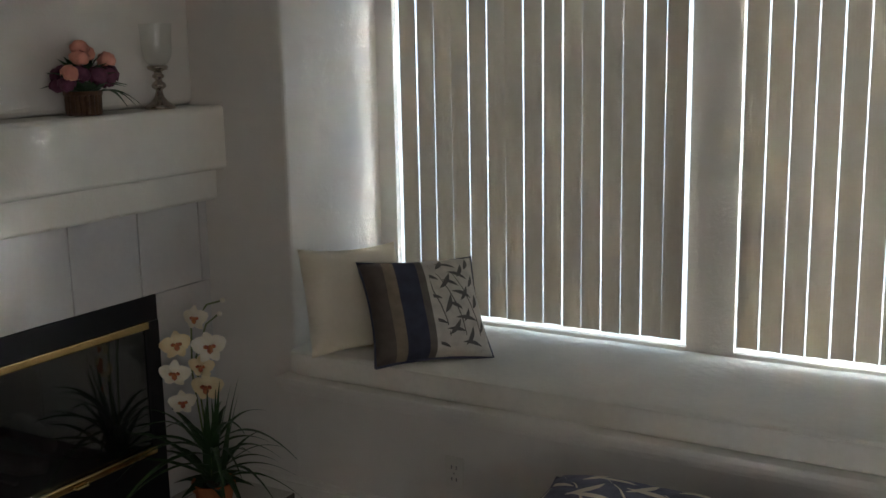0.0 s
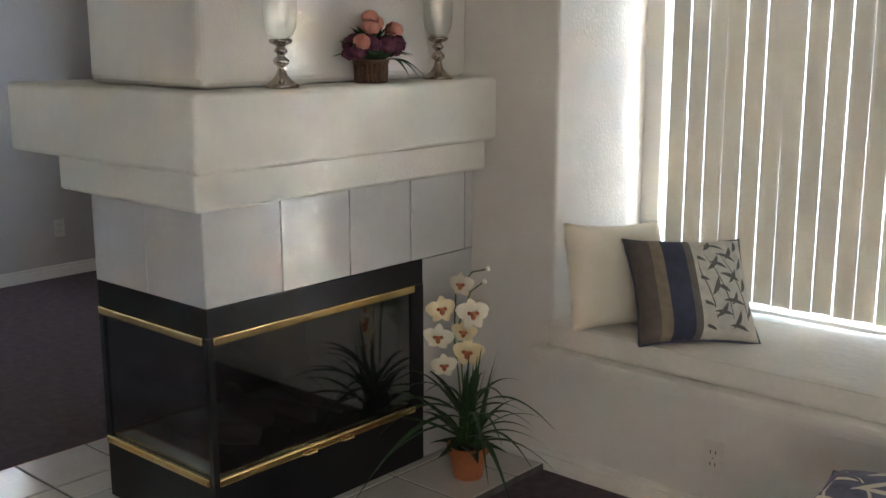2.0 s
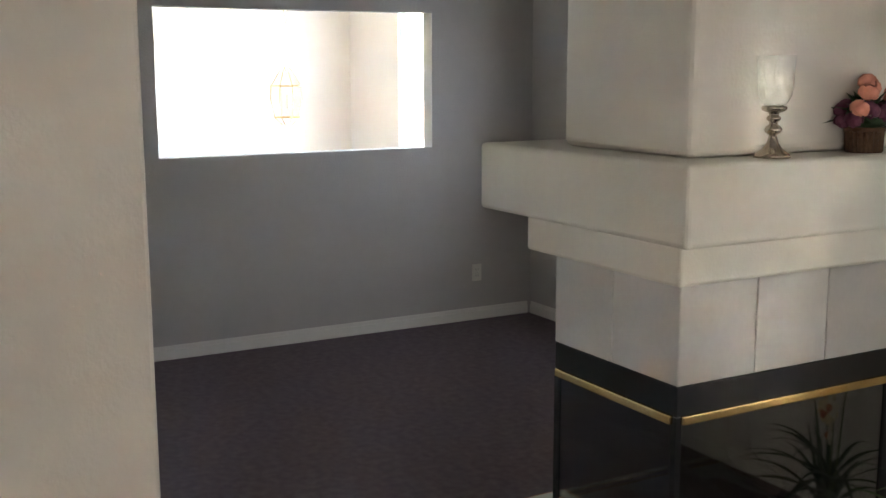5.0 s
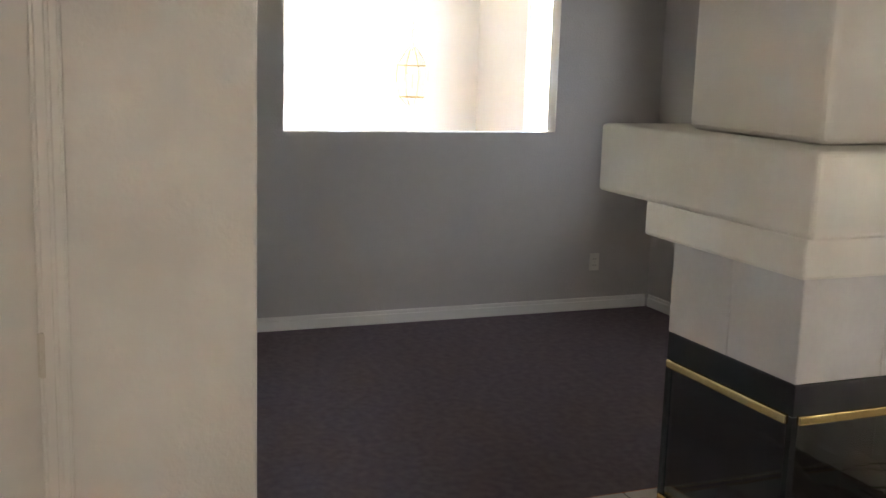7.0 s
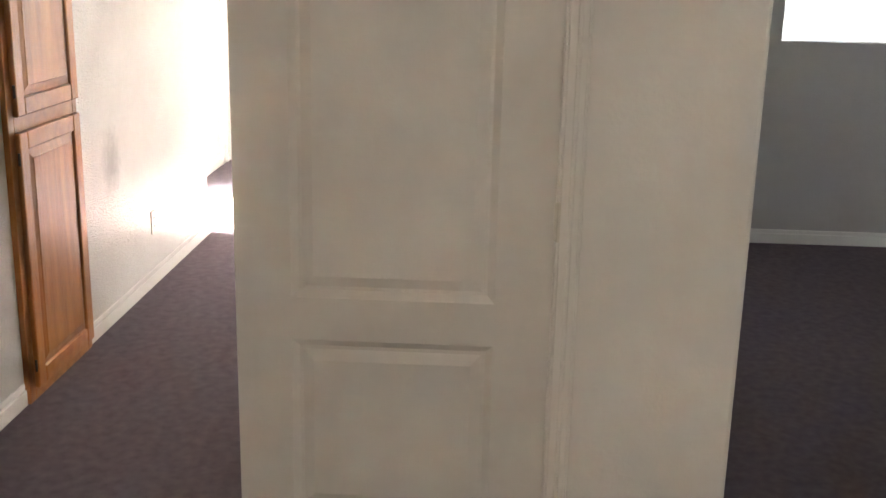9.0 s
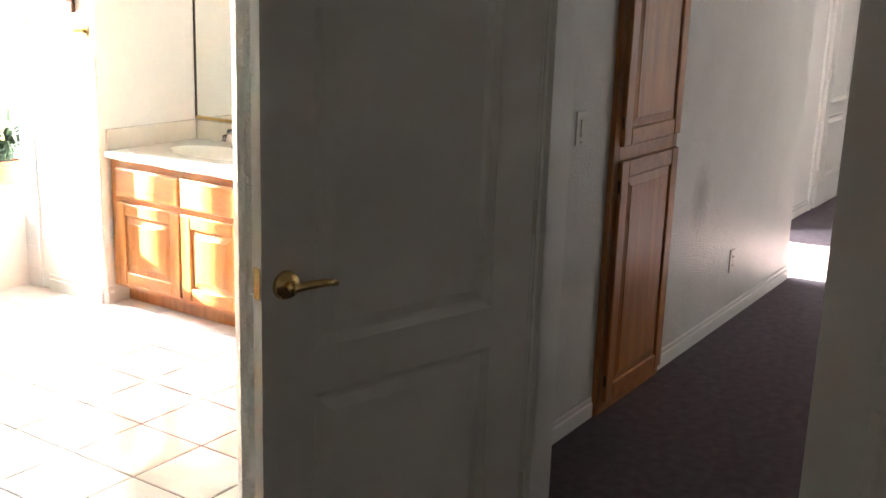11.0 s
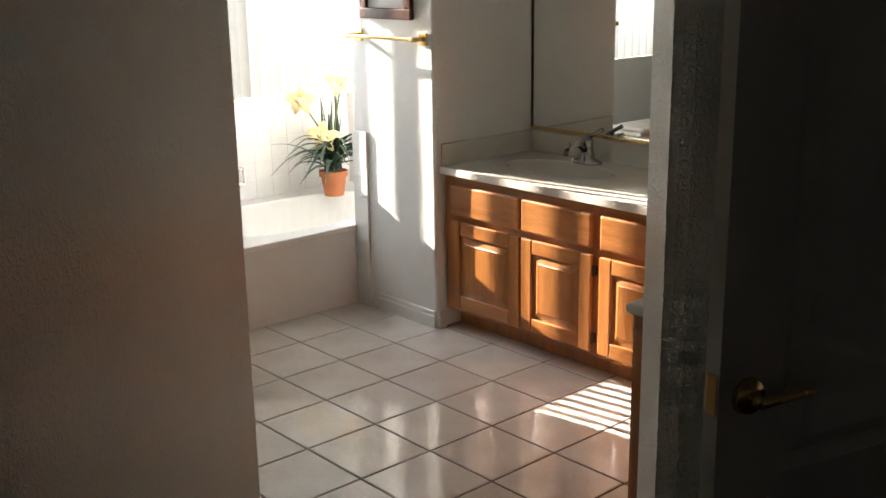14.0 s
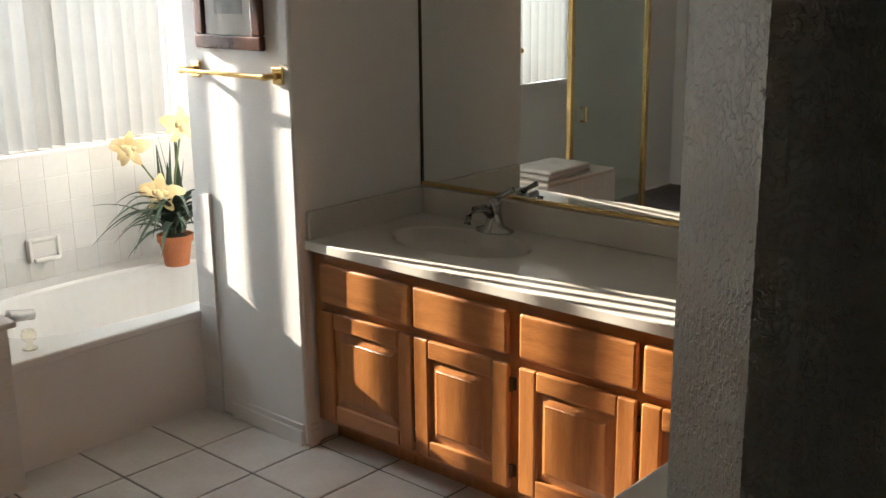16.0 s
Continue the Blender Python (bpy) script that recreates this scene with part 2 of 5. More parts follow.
PLASTIC = mat("white_plastic", (0.76, 0.73, 0.66), None, 0.35)
SLOT = mat("dark_slot", (0.05, 0.05, 0.05), None, 0.6)
SLAT = translucent_mat("beige_vinyl_slat", (0.50, 0.43, 0.33), 0.08)
SLAT_BATH = translucent_mat("white_vinyl_slat", (0.34, 0.33, 0.305), 0.03)
SLAT_SHOWER = translucent_mat("thin_white_vinyl_slat", (0.36, 0.35, 0.32), 0.09)
SLAT_DEN = mat("opaque_vinyl_slat", (0.52, 0.47, 0.40), None, 0.5, scale=9)
VINYL = mat("white_vinyl_frame", (0.70, 0.66, 0.60), None, 0.4)
TOWEL = mat("white_terry", (0.78, 0.75, 0.70), (0.68, 0.65, 0.60), 0.95, scale=12, bump=0.8, bscale=300)
WALNUT = mat("dark_wood_frame", (0.11, 0.04, 0.02), (0.06, 0.02, 0.012), 0.25, scale=8, stretch=(4, 4, 0.6), coat=0.4)
MATBOARD = mat("mat_board", (0.74, 0.73, 0.68), (0.70, 0.69, 0.64), 0.8)
INK = mat("faded_ink", (0.32, 0.34, 0.36), (0.50, 0.52, 0.52), 0.8, scale=18)
GLASS = glass_mat("clear_glass")
GLASS_DARK = glass_mat("smoked_glass", (0.70, 0.74, 0.74), 0.04, ior=1.75)
GLASS_VASE = glass_mat("candle_glass", (0.94, 0.95, 0.94), 0.0, ior=1.5)
GLASS_SHOWER = glass_mat("shower_glass", (0.90, 0.95, 0.91), 0.03)
LOG = mat("charred_log", (0.07, 0.05, 0.04), (0.02, 0.02, 0.02), 0.9, scale=14, bump=0.8, bscale=60)
GROUND = mat("outdoor_ground", (0.30, 0.26, 0.20), (0.22, 0.19, 0.14), 0.9, scale=0.5, bump=0.3, bscale=8)
CRYSTAL = glass_mat("chandelier_glass", (1.0, 0.97, 0.9), 0.05)


# ---- helpers ----
def part(name, bm, material, parent=None, label="", smooth=False, kind="", category=""):
    """Links a bmesh, in world places, as one mesh object under a thing or a part."""
    me = bpy.data.meshes.new(name)
    bmesh.ops.recalc_face_normals(bm, faces=bm.faces)
    bm.to_mesh(me)
    bm.free()
    me.materials.append(material)
    if smooth:
        for f in me.polygons:
            f.use_smooth = True
    ob = new(name, me)
    if parent is not None:
        ob.parent = parent
        ob.matrix_parent_inverse = Matrix.Translation(-Vector(parent.location)) if parent.type == "EMPTY" else Matrix()
    return tagged(ob, label, category, "", kind)


def thing(name, at, label, category, group=""):
    e = new(name)
    e.location = at
    e.empty_display_size = 0.05
    return tagged(e, label, category, group)


def box(bm, x0, x1, y0, y1, z0, z1, bevel=0.0, seg=2):
    """Adds a box; with a bevel its edges are rounded."""
    xs, ys, zs = sorted((x0, x1)), sorted((y0, y1)), sorted((z0, z1))
    v = [bm.verts.new((x, y, z)) for z in zs for y in ys for x in xs]
    fs = [bm.faces.new([v[i] for i in q]) for q in ((0, 2, 3, 1), (4, 5, 7, 6), (0, 1, 5, 4), (2, 6, 7, 3), (0, 4, 6, 2), (1, 3, 7, 5))]
    if bevel:
        es = list({e for f in fs for e in f.edges})
        bmesh.ops.bevel(bm, geom=es, offset=bevel, segments=seg, profile=0.5, affect="EDGES", clamp_overlap=True)
    return bm


def one_box(*a, **k):
    return box(bmesh.new(), *a, **k)


def prism(points, z0, z1):
    """An upright wall or slab over a plan."""
    bm = bmesh.new()
    lo, hi = [bm.verts.new((x, y, z0)) for x, y in points], [bm.verts.new((x, y, z1)) for x, y in points]
    n = len(points)
    for i in range(n):
        j = (i + 1) % n
        bm.faces.new((lo[i], lo[j], hi[j], hi[i]))
    bm.faces.new(lo)
    bm.faces.new(hi)
    return bm


def lathe(bm, profile, at, n=24):
    """Turns (radius, height) pairs round an upright axis."""
    rings = []
    for r, z in profile:
        rings.append([bm.verts.new((at[0] + r * math.cos(2 * math.pi * k / n), at[1] + r * math.sin(2 * math.pi * k / n), at[2] + z)) for k in range(n)])
    for a, b in zip(rings, rings[1:]):
        for k in range(n):
            bm.faces.new((a[k], a[(k + 1) % n], b[(k + 1) % n], b[k]))
    bm.faces.new(rings[0])
    bm.faces.new(rings[-1])
    return bm


def tube(bm, pts, radii, n=8):
    """A round bar along points."""
    pts = [Vector(p) for p in pts]
    rings = []
    for i, p in enumerate(pts):
        d = (pts[min(i + 1, len(pts) - 1)] - pts[max(i - 1, 0)]).normalized()
        u = d.orthogonal().normalized() if abs(d.z) < 0.9 else Vector((1, 0, 0)).cross(d).normalized()
        w = d.cross(u)
        r = radii[i] if isinstance(radii, (list, tuple)) else radii
        rings.append([bm.verts.new(p + r * (math.cos(2 * math.pi * k / n) * u + math.sin(2 * math.pi * k / n) * w)) for k in range(n)])
    for a, b in zip(rings, rings[1:]):
        for k in range(n):
            bm.faces.new((a[k], a[(k + 1) % n], b[(k + 1) % n], b[k]))
    bm.faces.new(rings[0])
    bm.faces.new(rings[-1])
    return bm


def ball(bm, at, r, squash=1.0, sub=2):
    res = bmesh.ops.create_icosphere(bm, subdivisions=sub, radius=r, matrix=Matrix.Translation(at) @ Matrix.Diagonal((1, 1, squash, 1)))
    return res["verts"]


def panel(bm, w, h, t, stile, m, rails=((0.0, 0.0),), raised=True, slope=0.045):
    """A framed panel door in the plane x-z, its face at y = 0 looking to -y, moved by m. rails: (bottom, top) of each field."""
    tmp = bmesh.new()
    edges = [0.0] + [v for r in rails for v in r] + [h]
    box(tmp, 0, stile, 0, t, 0, h, 0.004)
    box(tmp, w - stile, w, 0, t, 0, h, 0.004)
    for z0, z1 in zip(edges[0::2], edges[1::2]):
        box(tmp, stile, w - stile, 0, t, z0, z1, 0.004)
    for z0, z1 in rails:
        box(tmp, stile - 0.004, w - stile + 0.004, t * 0.36, t * 0.64, z0 - 0.004, z1 + 0.004)
        if raised:
            for s, d in ((1, 0.0), (-1, t)):
                a0, a1, b0, b1 = stile + 0.006, w - stile - 0.006, z0 + 0.006, z1 - 0.006
                i = min(slope, (w - 2 * stile) * 0.18)
                lo = [tmp.verts.new((x, t * (0.37 if s > 0 else 0.63), z)) for x, z in ((a0, b0), (a1, b0), (a1, b1), (a0, b1))]
                hi = [tmp.verts.new((x, d + s * t * 0.1, z)) for x, z in ((a0 + i, b0 + i), (a1 - i, b0 + i), (a1 - i, b1 - i), (a0 + i, b1 - i))]
                for k in range(4):
                    tmp.faces.new((lo[k], lo[(k + 1) % 4], hi[(k + 1) % 4], hi[k]))
                tmp.faces.new(hi)
    tmp.transform(m)
    me = bpy.data.meshes.new("tmp")
    tmp.to_mesh(me)
    tmp.free()
    bm.from_mesh(me)
    bpy.data.meshes.remove(me)
    return bm


def moulded_leaf(w, h, t, stile, m, fields):
    """A door leaf pressed in one skin on either face: a sloping sunk moulding round each raised field."""
    bm = bmesh.new()
    prof = ((0.0, 0.0), (0.003, 0.003), (0.018, 0.0135), (0.027, 0.0135), (0.031, 0.0115), (0.054, 0.0015))
    us, zs = [0.0, stile, w - stile, w], [0.0] + [v for f in fields for v in f] + [h]
    for face, sgn in ((0.0, 1), (t, -1)):
        grid = [[bm.verts.new((u, face, z)) for u in us] for z in zs]
        for j in range(len(zs) - 1):
            for i in range(3):
                q = [grid[j][i], grid[j][i + 1], grid[j + 1][i + 1], grid[j + 1][i]]
                if i == 1 and j % 2 == 1:
                    ring = q
                    for d, deep in prof[1:]:
                        nxt = [bm.verts.new((u, face + sgn * deep, z)) for u, z in ((us[1] + d, zs[j] + d), (us[2] - d, zs[j] + d), (us[2] - d, zs[j + 1] - d), (us[1] + d, zs[j + 1] - d))]
                        for k in range(4):
                            bm.faces.new((ring[k], ring[(k + 1) % 4], nxt[(k + 1) % 4], nxt[k]))
                        ring = nxt
                    bm.faces.new(ring)
                else:
                    bm.faces.new(q)
        if sgn > 0:
            front = grid
    for j in range(len(zs) - 1):
        for i in (0, 3):
            bm.faces.new((front[j][i], front[j + 1][i], grid[j + 1][i], grid[j][i]))
    for i in range(3):
        for j in (0, len(zs) - 1):
            bm.faces.new((front[j][i], front[j][i + 1], grid[j][i + 1], grid[j][i]))
    bm.transform(m)
    return bm


def cabinet_door(parent, w, h, stile, m):
    """A raised-panel oak door: the field is the part, with its stiles and rails under it."""
    t = 0.021
    fx0, fx1, fz0, fz1 = stile - 0.005, w - stile + 0.005, stile - 0.005, h - stile + 0.005
    bm, ring = bmesh.new(), None
    for d, y in ((0.0, 0.019), (0.0, 0.0115), (0.012, 0.0105), (0.038, 0.0035), (0.041, 0.0012)):
        nxt = [bm.verts.new((x, y, z)) for x, z in ((fx0 + d, fz0 + d), (fx1 - d, fz0 + d), (fx1 - d, fz1 - d), (fx0 + d, fz1 - d))]
        if ring:
            for k in range(4):
                bm.faces.new((ring[k], ring[(k + 1) % 4], nxt[(k + 1) % 4], nxt[k]))
        else:
            bm.faces.new(nxt)
        ring = nxt
    bm.faces.new(ring)
    bm.transform(m)
    d = part("door", bm, OAK, parent)
    for a, b in ((0.0, stile), (w - stile, w)):
        bm = one_box(a, b, 0, t, 0, h, 0.006, 3)
        bm.transform(m)
        part("stile", bm, OAK, d)
    for a, b in ((0.0, stile), (h - stile, h)):
        bm = one_box(stile + 0.0005, w - stile - 0.0005, 0.0005, t, a, b, 0.006, 3)
        bm.transform(m)
        part("rail", bm, OAK_H, d)
    return d


def wall(name, bm, material, label="painted drywall wall"):
    return part(name, bm, material, None, label, kind="structure", category="wall")


def base_board(name, runs, h=0.085, t=0.014):
    """Stepped skirting along (x0, y0, x1, y1, nx, ny): a line on the wall and the way out of it."""
    bm = bmesh.new()
    for x0, y0, x1, y1, nx, ny in runs:
        for d, z0, z1 in ((t, 0.0, h * 0.72), (t * 0.6, h * 0.72, h)):
            box(bm, min(x0, x1, x0 + nx * d, x1 + nx * d), max(x0, x1, x0 + nx * d, x1 + nx * d), min(y0, y1, y0 + ny * d, y1 + ny * d), max(y0, y1, y0 + ny * d, y1 + ny * d), z0, z1, 0.003, 1)
    return part(name, bm, TRIM, None, "white painted stepped baseboard", kind="structure", category="baseboard")


H = 2.44

# ---- structure ----
part("ground", one_box(-60, 60, -60, 60, -0.32, -0.3), GROUND, None, "dry bare ground outside", kind="structure", category="ground")
part("floor_bedroom", prism([(-0.05, -3.42), (0.1, -3.62), (0.545, -3.865), (1.285, -4.605), (2.9, -2.99), (5.0, -2.99), (5.0, 1.235), (-0.05, 1.235)], -0.12, 0.0), CARPET, None, "mauve grey cut-pile carpet floor", kind="structure", category="carpet")
part("floor_den", one_box(-8.0, -0.05, -5.6, 2.6, -0.12, 0.0), CARPET, None, "mauve grey cut-pile carpet floor", kind="structure", category="carpet")
part("ceiling_main", one_box(-4.05, 5.1, -3.9, 2.3, H, H + 0.1), CEIL, None, "white textured ceiling", kind="structure", category="ceiling")
part("ceiling_foyer", one_box(-8.1, -4.05, -5.7, 2.7, 3.0, 3.1), CEIL, None, "white textured ceiling", kind="structure", category="ceiling")
part("ceiling_bath", prism([(-1.8, -8.0), (3.6, -8.0), (3.6, -3.0), (2.9, -3.0), (2.9, -3.9), (-1.8, -3.9)], H + 0.005, H + 0.1), CEIL, None, "white textured ceiling", kind="structure", category="ceiling")

# glowing backdrop that stands in for daylight outside the north windows
GLOW = bpy.data.materials.new("hazy_sky_glow")
GLOW.use_nodes = True
GLOW.node_tree.nodes["Principled BSDF"].inputs["Base Color"].default_value = (0.8, 0.85, 0.9, 1)
GLOW.node_tree.nodes["Principled BSDF"].inputs["Emission Color"].default_value = (0.80, 0.91, 1.0, 1)
GLOW.node_tree.nodes["Principled BSDF"].inputs["Emission Strength"].default_value = 0.0085
bm = one_box(-3.95, 5.5, 4.2, 4.22, -0.3, 4.0)
# unseen top and side sheets, added to block the sky's own light
box(bm, -3.95, 5.5, 1.95, 4.2, 3.98, 4.0)
box(bm, -3.95, 5.5, 1.95, 1.97, 2.55, 3.98)
box(bm, -3.97, -3.95, 2.25, 4.2, -0.3, 4.0)
box(bm, 5.5, 5.52, 1.95, 4.2, -0.3, 4.0)
part("backdrop", bm, GLOW, None, "glowing daylight backdrop, boxed in to shut out the real sky", kind="structure", category="backdrop")

# bedroom north wall with the window seat's recess
NX0, NX1, NB = 0.385, 3.08, 1.81
bm = one_box(-0.58, NX0, 1.235, NB + 0.12, 0, H, 0.012)
wall("wall_seat_pier", bm, PAINT)
wall("wall_seat_end", one_box(NX1, 5.1, 1.235, NB + 0.12, 0, H), PAINT)
wall("wall_under_seat", one_box(NX0, NX1, 1.235, 1.34, 0, 0.455), PAINT)
wall("wall_seat_header", one_box(NX0, NX1, 1.235, NB, 2.12, H), PAINT)
bm = bmesh.new()
box(bm, NX0, NX1, NB, NB + 0.02, 0, 0.596)
box(bm, NX0, NX1, NB + 0.02, NB + 0.12, 0, 0.55)
box(bm, NX0, NX1, NB, NB + 0.12, 2.10, H)
for a, b, c, d in ((NX0, 0.462, NX0, 0.39), (1.638, 1.804, 1.67, 1.755), (2.985, NX1, 3.0, NX1)):
    box(bm, a, b, NB, NB + 0.02, 0.596, 2.10)
    box(bm, c, d, NB + 0.02, NB + 0.12, 0.55, 2.10)
wall("wall_seat_windows", bm, PAINT)
part("seat_platform", one_box(NX0, NX1, 1.34, NB, 0.40, 0.455), TRIM, None, "painted window seat platform", kind="structure", category="window seat")
bm = bmesh.new()
for d, z0, z1 in ((0.045, 0.425, 0.448), (0.07, 0.448, 0.470), (0.085, 0.470, 0.492)):
    box(bm, NX0 - 0.03, NX1, 1.235 - d, 1.245, z0, z1, 0.005)
part("seat_trim", bm, TRIM, None, "white moulded wooden nosing below the window seat", kind="structure", category="trim")

# bedroom east and south walls, closing the room behind the camera; the south opening is made up
bm = bmesh.new()
box(bm, 5.0, 5.12, -3.1, -2.5, 0, H)
box(bm, 5.0, 5.12, 0.0, 1.3, 0, H)
box(bm, 5.0, 5.12, -2.5, 0.0, 0, 0.8)
box(bm, 5.0, 5.12, -2.5, 0.0, 2.1, H)
wall("wall_bedroom_east", bm, PAINT)
# unseen sheet added across the east opening to keep most sky light out
block_cloth = translucent_mat("sky_block_cloth", (0.55, 0.52, 0.46), 0.03)
rs = thing("sky_block", (5.06, -1.25, 2.1), "unseen pale sheet added to hold sky light out of the east window", "shade")
part("block_sheet", one_box(5.055, 5.057, -2.5, 0.0, 0.8, 2.1), block_cloth, rs)
# south wall, unseen, with an invented opening for the fill lamp
bm = bmesh.new()
box(bm, 2.9, 3.2, -3.11, -2.99, 0, H)
box(bm, 4.7, 5.0, -3.11, -2.99, 0, H)
box(bm, 3.2, 4.7, -3.11, -2.99, 0, 0.8)
box(bm, 3.2, 4.7, -3.11, -2.99, 2.1, H)
wall("wall_bedroom_south", bm, PAINT)
# a second added sheet, stopping direct sun and sky from the south
rs = thing("sky_block", (3.95, -3.06, 2.1), "unseen pale sheet added to hold sun and sky out of the south opening", "shade")
part("block_sheet", one_box(3.2, 4.7, -3.057, -3.055, 0.8, 2.1), block_cloth, rs)

# slanting wall beside the way to the bathroom
P0, P1 = Vector((0.905, -4.85)), Vector((2.9, -2.994))
nrm = Vector((1, -1)).normalized() * 0.12
wall("wall_diagonal", prism([P0, P1, P1 + nrm, P0 + nrm], 0, H), PAINT_TEX, "hand-textured plaster wall")

# wall between hall and bathroom, its thick rounded end beside the bathroom opening
wall("wall_hall_south", prism([(-3.71, -3.73), (-0.05, -3.73), (0.08, -3.73), (0.535, -3.86), (0.553, -3.876), (0.557, -3.895), (0.42, -4.045), (0.40, -4.055), (-3.71, -4.055)], 0, H), PAINT_HALL, "hand-textured plaster wall with a rounded end")

# west wall of the bedroom with the double doors
bm = bmesh.new()
box(bm, -0.17, -0.05, -1.855, -1.455, 0, H, 0.012)
wall("wall_pillar", bm, PAINT)
bm = bmesh.new()
box(bm, -0.17, -0.05, -3.73, -3.40, 0, H)
box(bm, -0.17, -0.05, -3.40, -1.855, 2.06, H)
wall("wall_door_west", bm, PAINT)
# unseen wall added to keep the landing lamp out of foyer and den
wall("wall_landing_light_stop", one_box(-8.0, -4.05, -1.575, -1.455, 0, 3.0), PAINT)
wall("wall_hall_north", one_box(-3.93, -0.17, -1.575, -1.455, 0, H), PAINT)

# den behind the fireplace
bm = bmesh.new()
box(bm, -4.05, -3.93, -1.575, 2.24, 0, 1.19)
box(bm, -4.05, -3.93, -1.575, 2.24, 2.05, 3.0)
box(bm, -4.05, -3.93, -1.575, -0.44, 1.19, 2.05)
box(bm, -4.05, -3.93, 1.345, 2.24, 1.19, 2.05)
wall("wall_den_west", bm, PAINT_GREY, "greige wall with a square cut-out opening")
bm = bmesh.new()
box(bm, -3.93, -0.0, 2.125, 2.245, 0, 1.23)
box(bm, -3.93, -0.0, 2.125, 2.245, 1.98, H)
box(bm, -3.93, -3.31, 2.125, 2.245, 1.23, 1.98)
box(bm, -1.45, -0.0, 2.125, 2.245, 1.23, 1.98)
wall("wall_den_north", bm, PAINT_GREY)

# foyer beyond the cut-out and the landing at the hall's end
bm = bmesh.new()
box(bm, -8.1, -8.0, -5.7, 2.7, 0, 3.0)
wall("wall_foyer_west", bm, PAINT_FOYER)
bm = bmesh.new()
box(bm, -8.0, -4.05, 2.6, 2.7, 0, 0.9)
box(bm, -8.0, -4.05, 2.6, 2.7, 2.85, 3.0)
box(bm, -8.0, -6.9, 2.6, 2.7, 0.9, 2.85)
box(bm, -4.9, -4.05, 2.6, 2.7, 0.9, 2.85)
wall("wall_foyer_north", bm, PAINT_FOYER)
LX0, LX1, LZ0, LZ1 = -4.40, -3.40, 0.50, 1.0
bm = bmesh.new()
box(bm, -5.07, -2.95, -5.7, -5.6, 0, LZ0)
box(bm, -5.07, -2.95, -5.7, -5.6, LZ1, 3.0)
box(bm, -5.07, LX0, -5.7, -5.6, LZ0, LZ1)
box(bm, LX1, -2.95, -5.7, -5.6, LZ0, LZ1)
wall("wall_landing_south", bm, PAINT)
wall("wall_landing_east", one_box(-3.05, -2.95, -5.6, -4.055, 0, H), PAINT)
bm = one_box(-8.0, -5.07, -4.31, -4.19, 0, 3.0)
box(bm, -5.07, -4.95, -5.6, -4.19, 0, 3.0)
wall("wall_landing_recess", bm, PAINT)
part("ceiling_landing", one_box(-4.05, -2.95, -5.7, -4.055, H + 0.005, H + 0.1), CEIL, None, "white textured ceiling", kind="structure", category="ceiling")
wall("wall_foyer_header", one_box(-4.05, -3.93, -5.6, -1.575, H, 3.0), PAINT)

# bathroom
bm = bmesh.new()
box(bm, -1.69, -1.57, -7.87, -4.055, 0, H)
wall("wall_bath_west", bm, BATH_PAINT)
wall("wall_towel_block", one_box(-1.57, -0.94, -6.86, -6.265, 0, H, 0.012), BATH_PAINT, "textured white plaster wall block")
WX0, WX1, WZ0, WZ1 = -1.50, -0.13, 0.94, 2.10
VX0, VX1 = 0.75, 1.50
bm = bmesh.new()
box(bm, -1.69, 3.0, -7.87, -7.75, 0, WZ0)
box(bm, -1.69, 3.0, -7.87, -7.75, WZ1, H)
for a, b in ((-1.69, WX0), (WX1, VX0), (VX1, 3.0)):
    box(bm, a, b, -7.87, -7.75, WZ0, WZ1)
wall("wall_bath_south", bm, BATH_PAINT)
wall("wall_bath_east", one_box(2.9, 3.02, -7.75, -3.11, 0, H), BATH_PAINT)

base_board("baseboard_north", [(0.02, 1.235, 5.0, 1.235, 0, -1)])
base_board("baseboard_pillar", [(-0.05, -1.853, -0.05, -1.46, 1, 0)])
base_board("baseboard_den", [(-3.93, -1.44, -3.93, 2.1, 1, 0), (-3.91, 2.125, -0.9, 2.125, 0, -1)])
base_board("baseboard_hall", [(-3.71, -3.73, -1.78, -3.73, 0, 1), (-1.16, -3.73, -0.18, -3.73, 0, 1)])
base_board("baseboard_bath", [(-0.94, -6.69, -0.94, -6.28, 1, 0), (-0.99, -6.265, -0.945, -6.265, 0, 1)])
base_board("baseboard_landing", [(-5.80, -4.19, -4.95, -4.19, 0, 1), (-3.71, -4.055, -3.71, -3.73, -1, 0)])

# ---- windows, blinds and doors ----
def window(name, along, x0, x1, y, z0, z1, bars=()):
    """A framed window in an east-west wall, its frame at y, with a thin pane."""
    w = tagged(new(name), "white vinyl framed window with clear glass", "window", "", "structure")
    bm = bmesh.new()
    f = 0.02
    box(bm, x0, x1, y, y + along * 0.05, z0, z0 + f, 0.004)
    box(bm, x0, x1, y, y + along * 0.05, z1 - f, z1, 0.004)
    for a in (x0, x1 - f, *bars):
        box(bm, a, a + f, y, y + along * 0.05, z0 + f, z1 - f, 0.004)
    part("window_frame", bm, VINYL, w)
    pane = part("pane", one_box(x0 + f, x1 - f, y + along * 0.022, y + along * 0.026, z0 + f, z1 - f), GLASS, w)
    pane.visible_shadow = False
    return w


window("window_1", 1, 0.405, 1.665, 1.85, 0.56, 2.10)
window("window_2", 1, 1.76, 2.995, 1.85, 0.56, 2.10)
window("window_3", 1, -3.31, -1.45, 2.17, 1.23, 1.98)
window("window_4", -1, WX0, WX1, -7.80, WZ0, WZ1, (-0.83,))
window("window_5", -1, VX0, VX1, -7.80, WZ0, WZ1)
window("window_6", 1, -6.9, -4.9, 2.62, 0.9, 2.85, (-5.6,))
